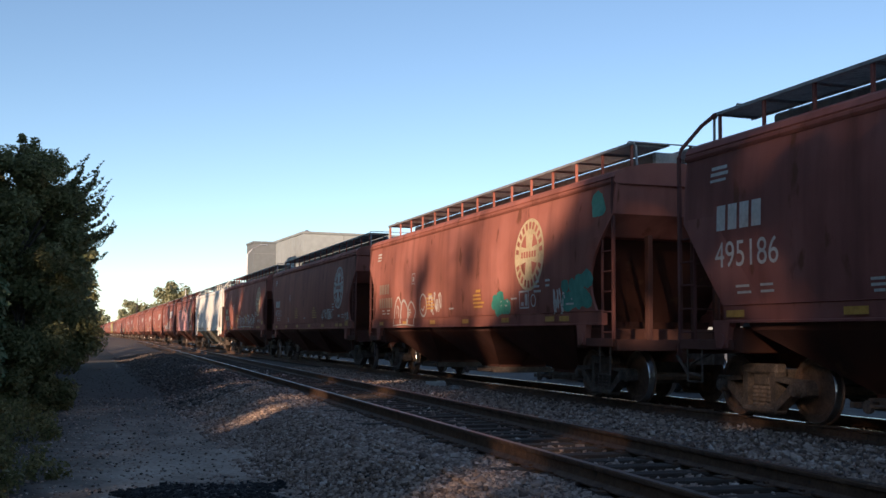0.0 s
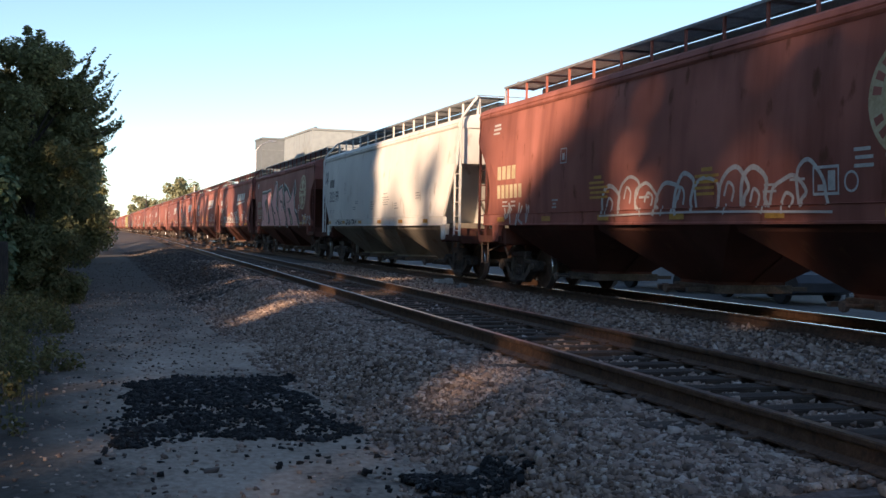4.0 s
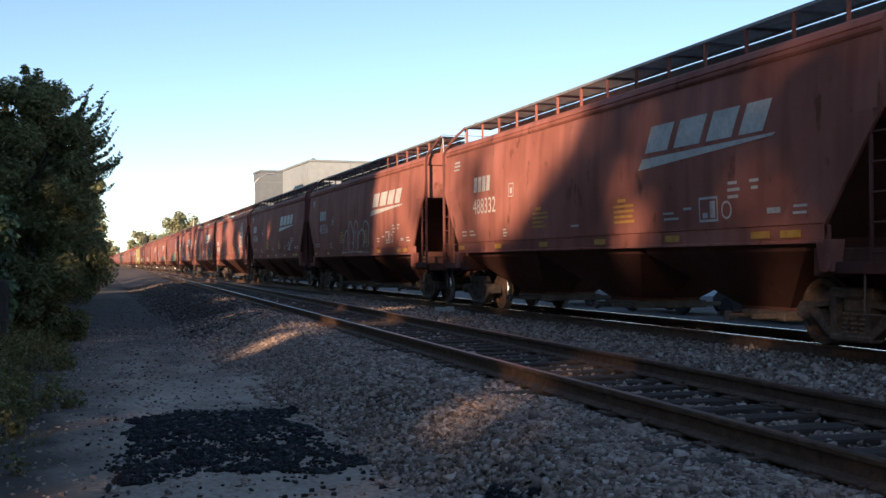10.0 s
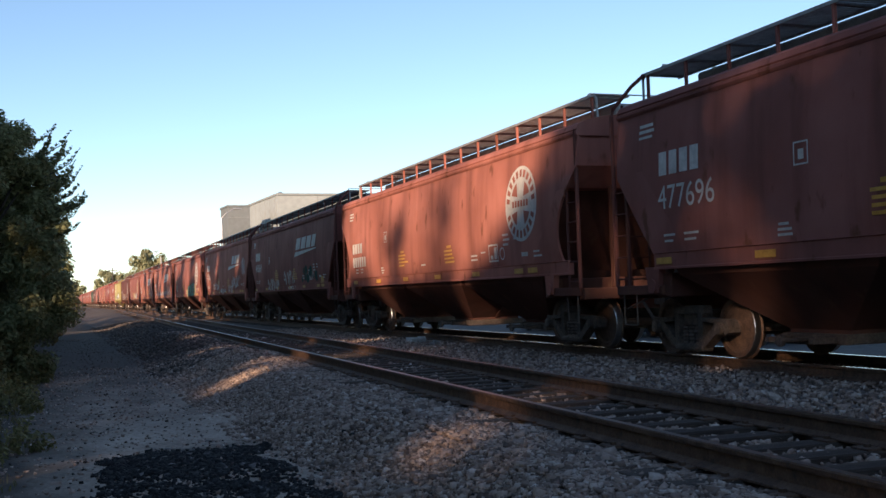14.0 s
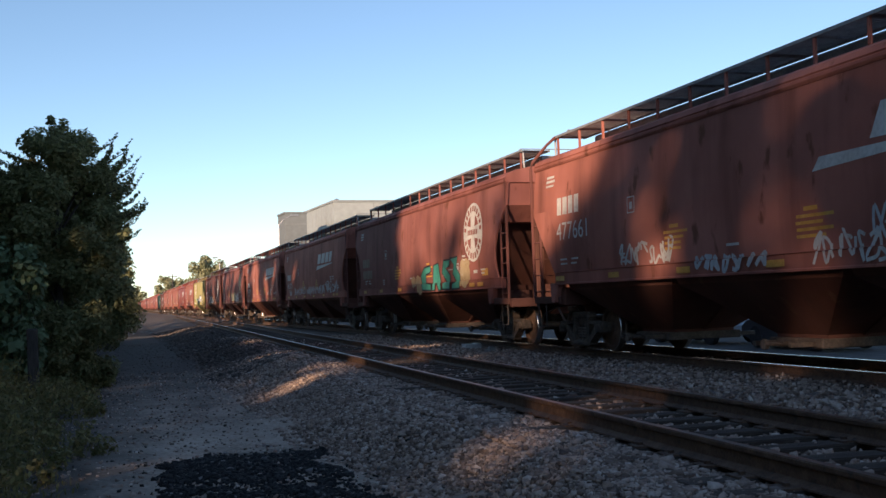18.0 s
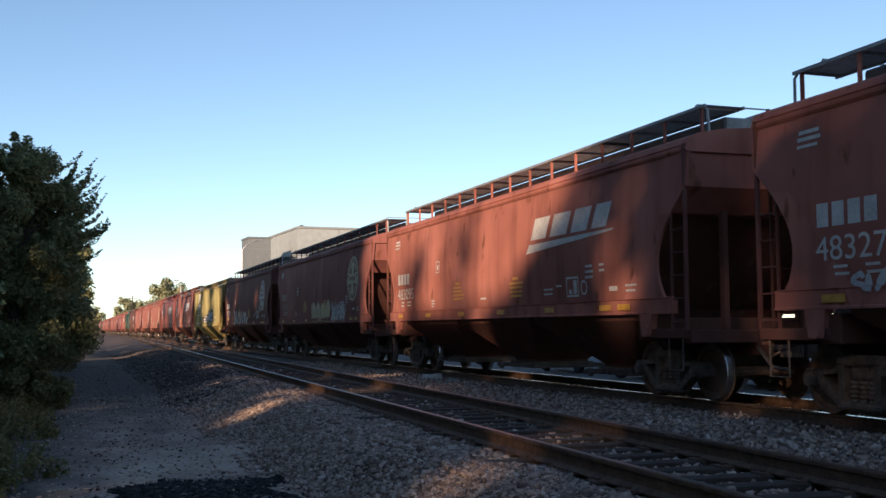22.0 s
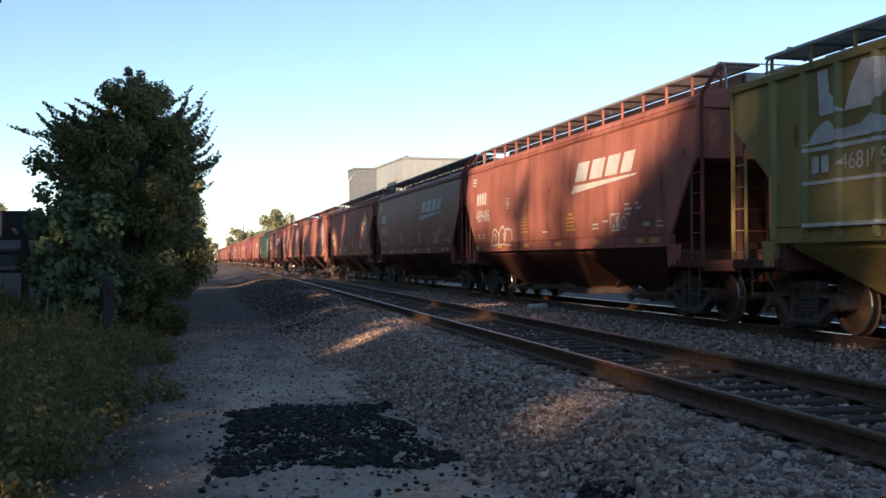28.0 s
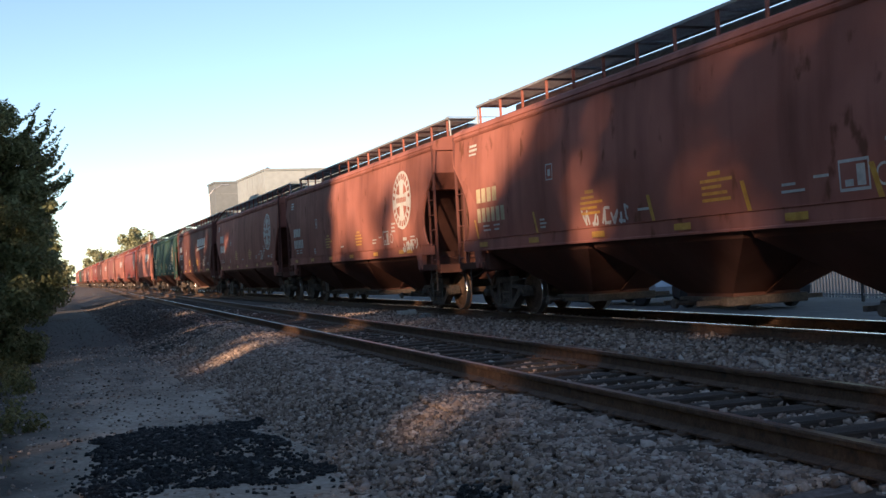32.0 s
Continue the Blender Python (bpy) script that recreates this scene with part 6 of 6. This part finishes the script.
for _x, _y, _h, _w, _sd in ((-26.0, 150, 9.6, 3.6, 221), (-33.0, 165, 10.5, 4.0, 222), (-18.5, 185, 8.5, 3.2, 223), (-9.5, 210, 8.0, 3.4, 224), (-3.0, 240, 8.5, 3.4, 225)):
    tree(_x, _y, -0.6, _h, _w, _sd, 4500, 0.45, M_FARLEAF, "distant tree behind the parked vehicles", crown_from=0.12, trunk=0.25)


# behind the hedge: a rail fence, a dark trailer and a pale van
def rail_fence(x0, y0, x1, y1, n):
    t = tagged(empty("rail_fence", pose(x0, y0, PATH_Z - 0.05)), "dark post-and-rail fence behind the weeds", "fence")
    dx, dy = x1 - x0, y1 - y0
    for i in range(n + 1):
        piece("fence_post", Shape().box(-0.09, 0.09, -0.09, 0.09, -0.2, 2.3, c=0.015).mesh("fence_post", M_TIE), t, pose(dx * i / n, dy * i / n, 0))
    for z in (1.42, 1.90):
        for i in range(n):
            piece("fence_rail", Shape().tube([(dx * i / n, dy * i / n - 0.1, z), (dx * (i + 1) / n, dy * (i + 1) / n - 0.1, z - 0.02)], 0.05, 6).mesh("fence_rail", M_TIE), t)


rail_fence(-10.5, 30.6, -2.2, 30.0, 4)


def trailer():
    t = tagged(empty("box_trailer", pose(-9.4, 47.0, PATH_Z)), "dark box trailer parked behind the fence", "trailer")
    piece("box", Shape().box(-3.2, 3.2, -1.2, 1.2, 0.9, 3.65, c=0.05).mesh("box", M_CARDARK), t)
    for u in (-2.2, 2.2):
        piece("tyre", Shape().disc((u, -1.15, 0.45), (0, 1, 0), [(0.1, -0.12), (0.45, -0.12), (0.45, 0.12), (0.1, 0.12)], 16).mesh("tyre", M_RUBBER), t)


def van():
    t = tagged(empty("parked_van", pose(-5.9, 40.5, PATH_Z)), "pale parked van behind the dark fence", "van")
    prof = [(-2.0, 0.35), (-2.0, 1.75), (-1.6, 2.35), (1.4, 2.35), (1.95, 1.55), (2.2, 1.2), (2.2, 0.35)]
    piece("body", Shape().loft([[(u, h, z) for u, z in prof] for h in (-0.9, -0.82, 0.82, 0.9)]).mesh("body", M_CARPAINT), t)
    piece("window_band", Shape().box(-1.7, 1.2, -0.93, -0.88, 1.45, 2.05).mesh("window_band", M_GLASS), t)
    for u in (-1.3, 1.4):
        piece("tyre", Shape().disc((u, -0.8, 0.34), (0, 1, 0), [(0.1, -0.1), (0.34, -0.1), (0.34, 0.1), (0.1, 0.1)], 16).mesh("tyre", M_RUBBER), t)


trailer()
van()

# ---------------------------------------------------------------- the wood behind the camera, which shades most of the place
# tall trees at both sides of a lower hedge: the evening sun comes over the hedge
# none is in view: crowns and gaps are placed to shape the sun patches
def wood(name, rows, seed, leaves=3800, crown=0.04):
    """Rows of x, y, height and half width."""
    for i, (x, y, h, w) in enumerate(rows):
        tree(x, y, -0.5, h, w, seed * 100 + i, leaves, 0.34, M_LEAF, name, crown_from=crown, trunk=0.2)


_r = random.Random(4)
wood("unseen tall broadleaf tree in the wood beside the path", [(-17.5 + _r.uniform(-1.5, 1.5), -48 + 4.0 * k, _r.uniform(17.5, 20.0), 2.9) for k in range(7)] + [(-17.2, -21.0, 18.0, 1.7)], 41)
wood("unseen dense lower tree at the edge of the wood", [(-17.0, -18.6, 12.2, 1.5), (-17.0, -17.0, 12.2, 1.35), (-18.5, -18.2, 12.4, 1.5), (-17.3, -16.5, 12.0, 0.85), (-17.3, -12.9, 12.6, 0.95), (-16.0, -11.4, 12.6, 1.1), (-17.3, -11.0, 13.0, 1.2), (-17.0, -9.6, 13.2, 1.1)], 49)
wood("unseen low bush at the edge of the wood", [(-17.0, -14.9, 6.4, 1.0)], 50, 2600)
wood("unseen tall slim tree with a high crown", [(-17.2, -16.2, 18.0, 1.1), (-17.0, -14.6, 17.5, 1.0), (-16.4, -11.6, 17.0, 0.9), (-16.2, -12.6, 18.0, 0.8), (-15.6, -13.6, 18.0, 1.2), (-15.2, -15.9, 18.5, 1.3), (-14.5, -11.8, 18.5, 1.0), (-16.0, -17.6, 18.5, 1.4), (-17.0, -19.2, 18.5, 1.5)], 46, 440, 0.57)
wood("unseen leaning tree with a dense pointed crown", [(-17.0, -10.4, 15.2, 1.15), (-17.2, -8.9, 14.2, 1.0)], 51, 2200, 0.5)
wood("unseen bushy hedge tree in the lower hedge beside the path", [(-17.0 + _r.uniform(-0.8, 0.8), -8.2 + 2.0 * k, _r.uniform(13.1, 13.4), 1.8 if k < 2 else 1.4) for k in (0, 0.8, 4.0, 4.9, 5.9)], 42)
wood("unseen low bush in a gap of the hedge", [(-17.0, -3.7, 8.3, 0.9), (-17.0, -2.2, 8.1, 0.9), (-17.2, -0.9, 8.4, 0.8)], 53, 2200)
wood("unseen dense high-crowned tree over the gap of the hedge", [(-17.1, -4.3, 13.4, 1.0), (-16.9, -3.0, 13.3, 1.0), (-17.1, -1.7, 13.4, 1.0)], 55, 1700, 0.80)
wood("unseen thin young tree in the gap of the hedge", [(-17.0, -2.6, 11.0, 0.9), (-17.2, 4.9, 13.2, 0.8)], 54, 800, 0.45)
wood("unseen thin half-bare tree standing up out of the hedge", [(-16.5, -0.6, 15.2, 1.2), (-17.5, 2.4, 14.6, 1.2), (-17.0, -5.0, 16.2, 0.9)], 45, 260)
wood("unseen dense tree at the end of the lower hedge", [(-17.2, 6.1, 17.5, 1.5), (-16.8, 7.6, 18.5, 1.6)], 52, 5200)
wood("unseen tall broadleaf tree beyond the hedge, beside the path", [(-17.5 + _r.uniform(-1.5, 1.5), 8.8 + 2.6 * k, _r.uniform(17.5, 20.0), 2.5) for k in range(9)], 43, 7500)
# unseen row, added to cut skylight and sun on the middle cars
wood("unseen tall broadleaf tree close behind the rail fence line", [(-2.6 - 0.19 * y, y, 17.0, 2.1) for y in (21.0, 23.6, 26.2, 28.8, 31.4, 34.0, 36.6, 39.2, 42.0)], 47, 7000)
# unseen, spaced to throw streaks of shade on the far cars
wood("unseen single tall tree standing along the path", [(-17.0, 40.0, 20.5, 1.6), (-18.0, 45.0, 21.0, 1.8), (-17.0, 51.0, 20.0, 2.2), (-17.6, 56.5, 20.5, 1.8), (-17.0, 61.0, 20.0, 1.2), (-17.0, 66.0, 20.0, 1.8), (-17.0, 72.0, 20.0, 1.5), (-18.0, 79.0, 21.0, 2.6), (-17.0, 88.0, 20.0, 1.8)], 48)
# unseen row, added to close the back and hold off some skylight
wood("unseen tall tree added behind the camera", [(-8.0 + 4.0 * k, -33 + _r.uniform(-8, 8), _r.uniform(7, 9), 3.0) for k in range(6)], 44)


# ---------------------------------------------------------------- what moves
def motions():
    end = 32.0
    for car, edge in zip(CARS, EDGES):
        walk(car, [(t, pose(TRACK_B, edge - HALF - SPEED * t, 0)) for t in (0.0, 8.0, 16.0, 24.0, end)])
    # the wheels roll while their car is near enough for it to show
    rate = math.degrees(SPEED / 0.457)
    for wheel, y, start, turned in WHEELS:
        t0, t1 = max(0.0, (start - 42.0) / SPEED), min(end, (start - 2.0) / SPEED)
        if t1 <= 0 or t0 >= end:
            continue
        f0, f1 = math.ceil(t0 * FPS), math.floor(t1 * FPS)
        keys = sorted({0, *range(f0, f1 + 1), int(end * FPS)})
        rows = []
        for k in keys:
            a = rate * (min(max(k, f0), f1) - f0) / FPS
            rows.append((k / FPS, pose(0, y, 0.457, (-a if turned else a) % 360.0)))
        walk(wheel, rows)


motions()
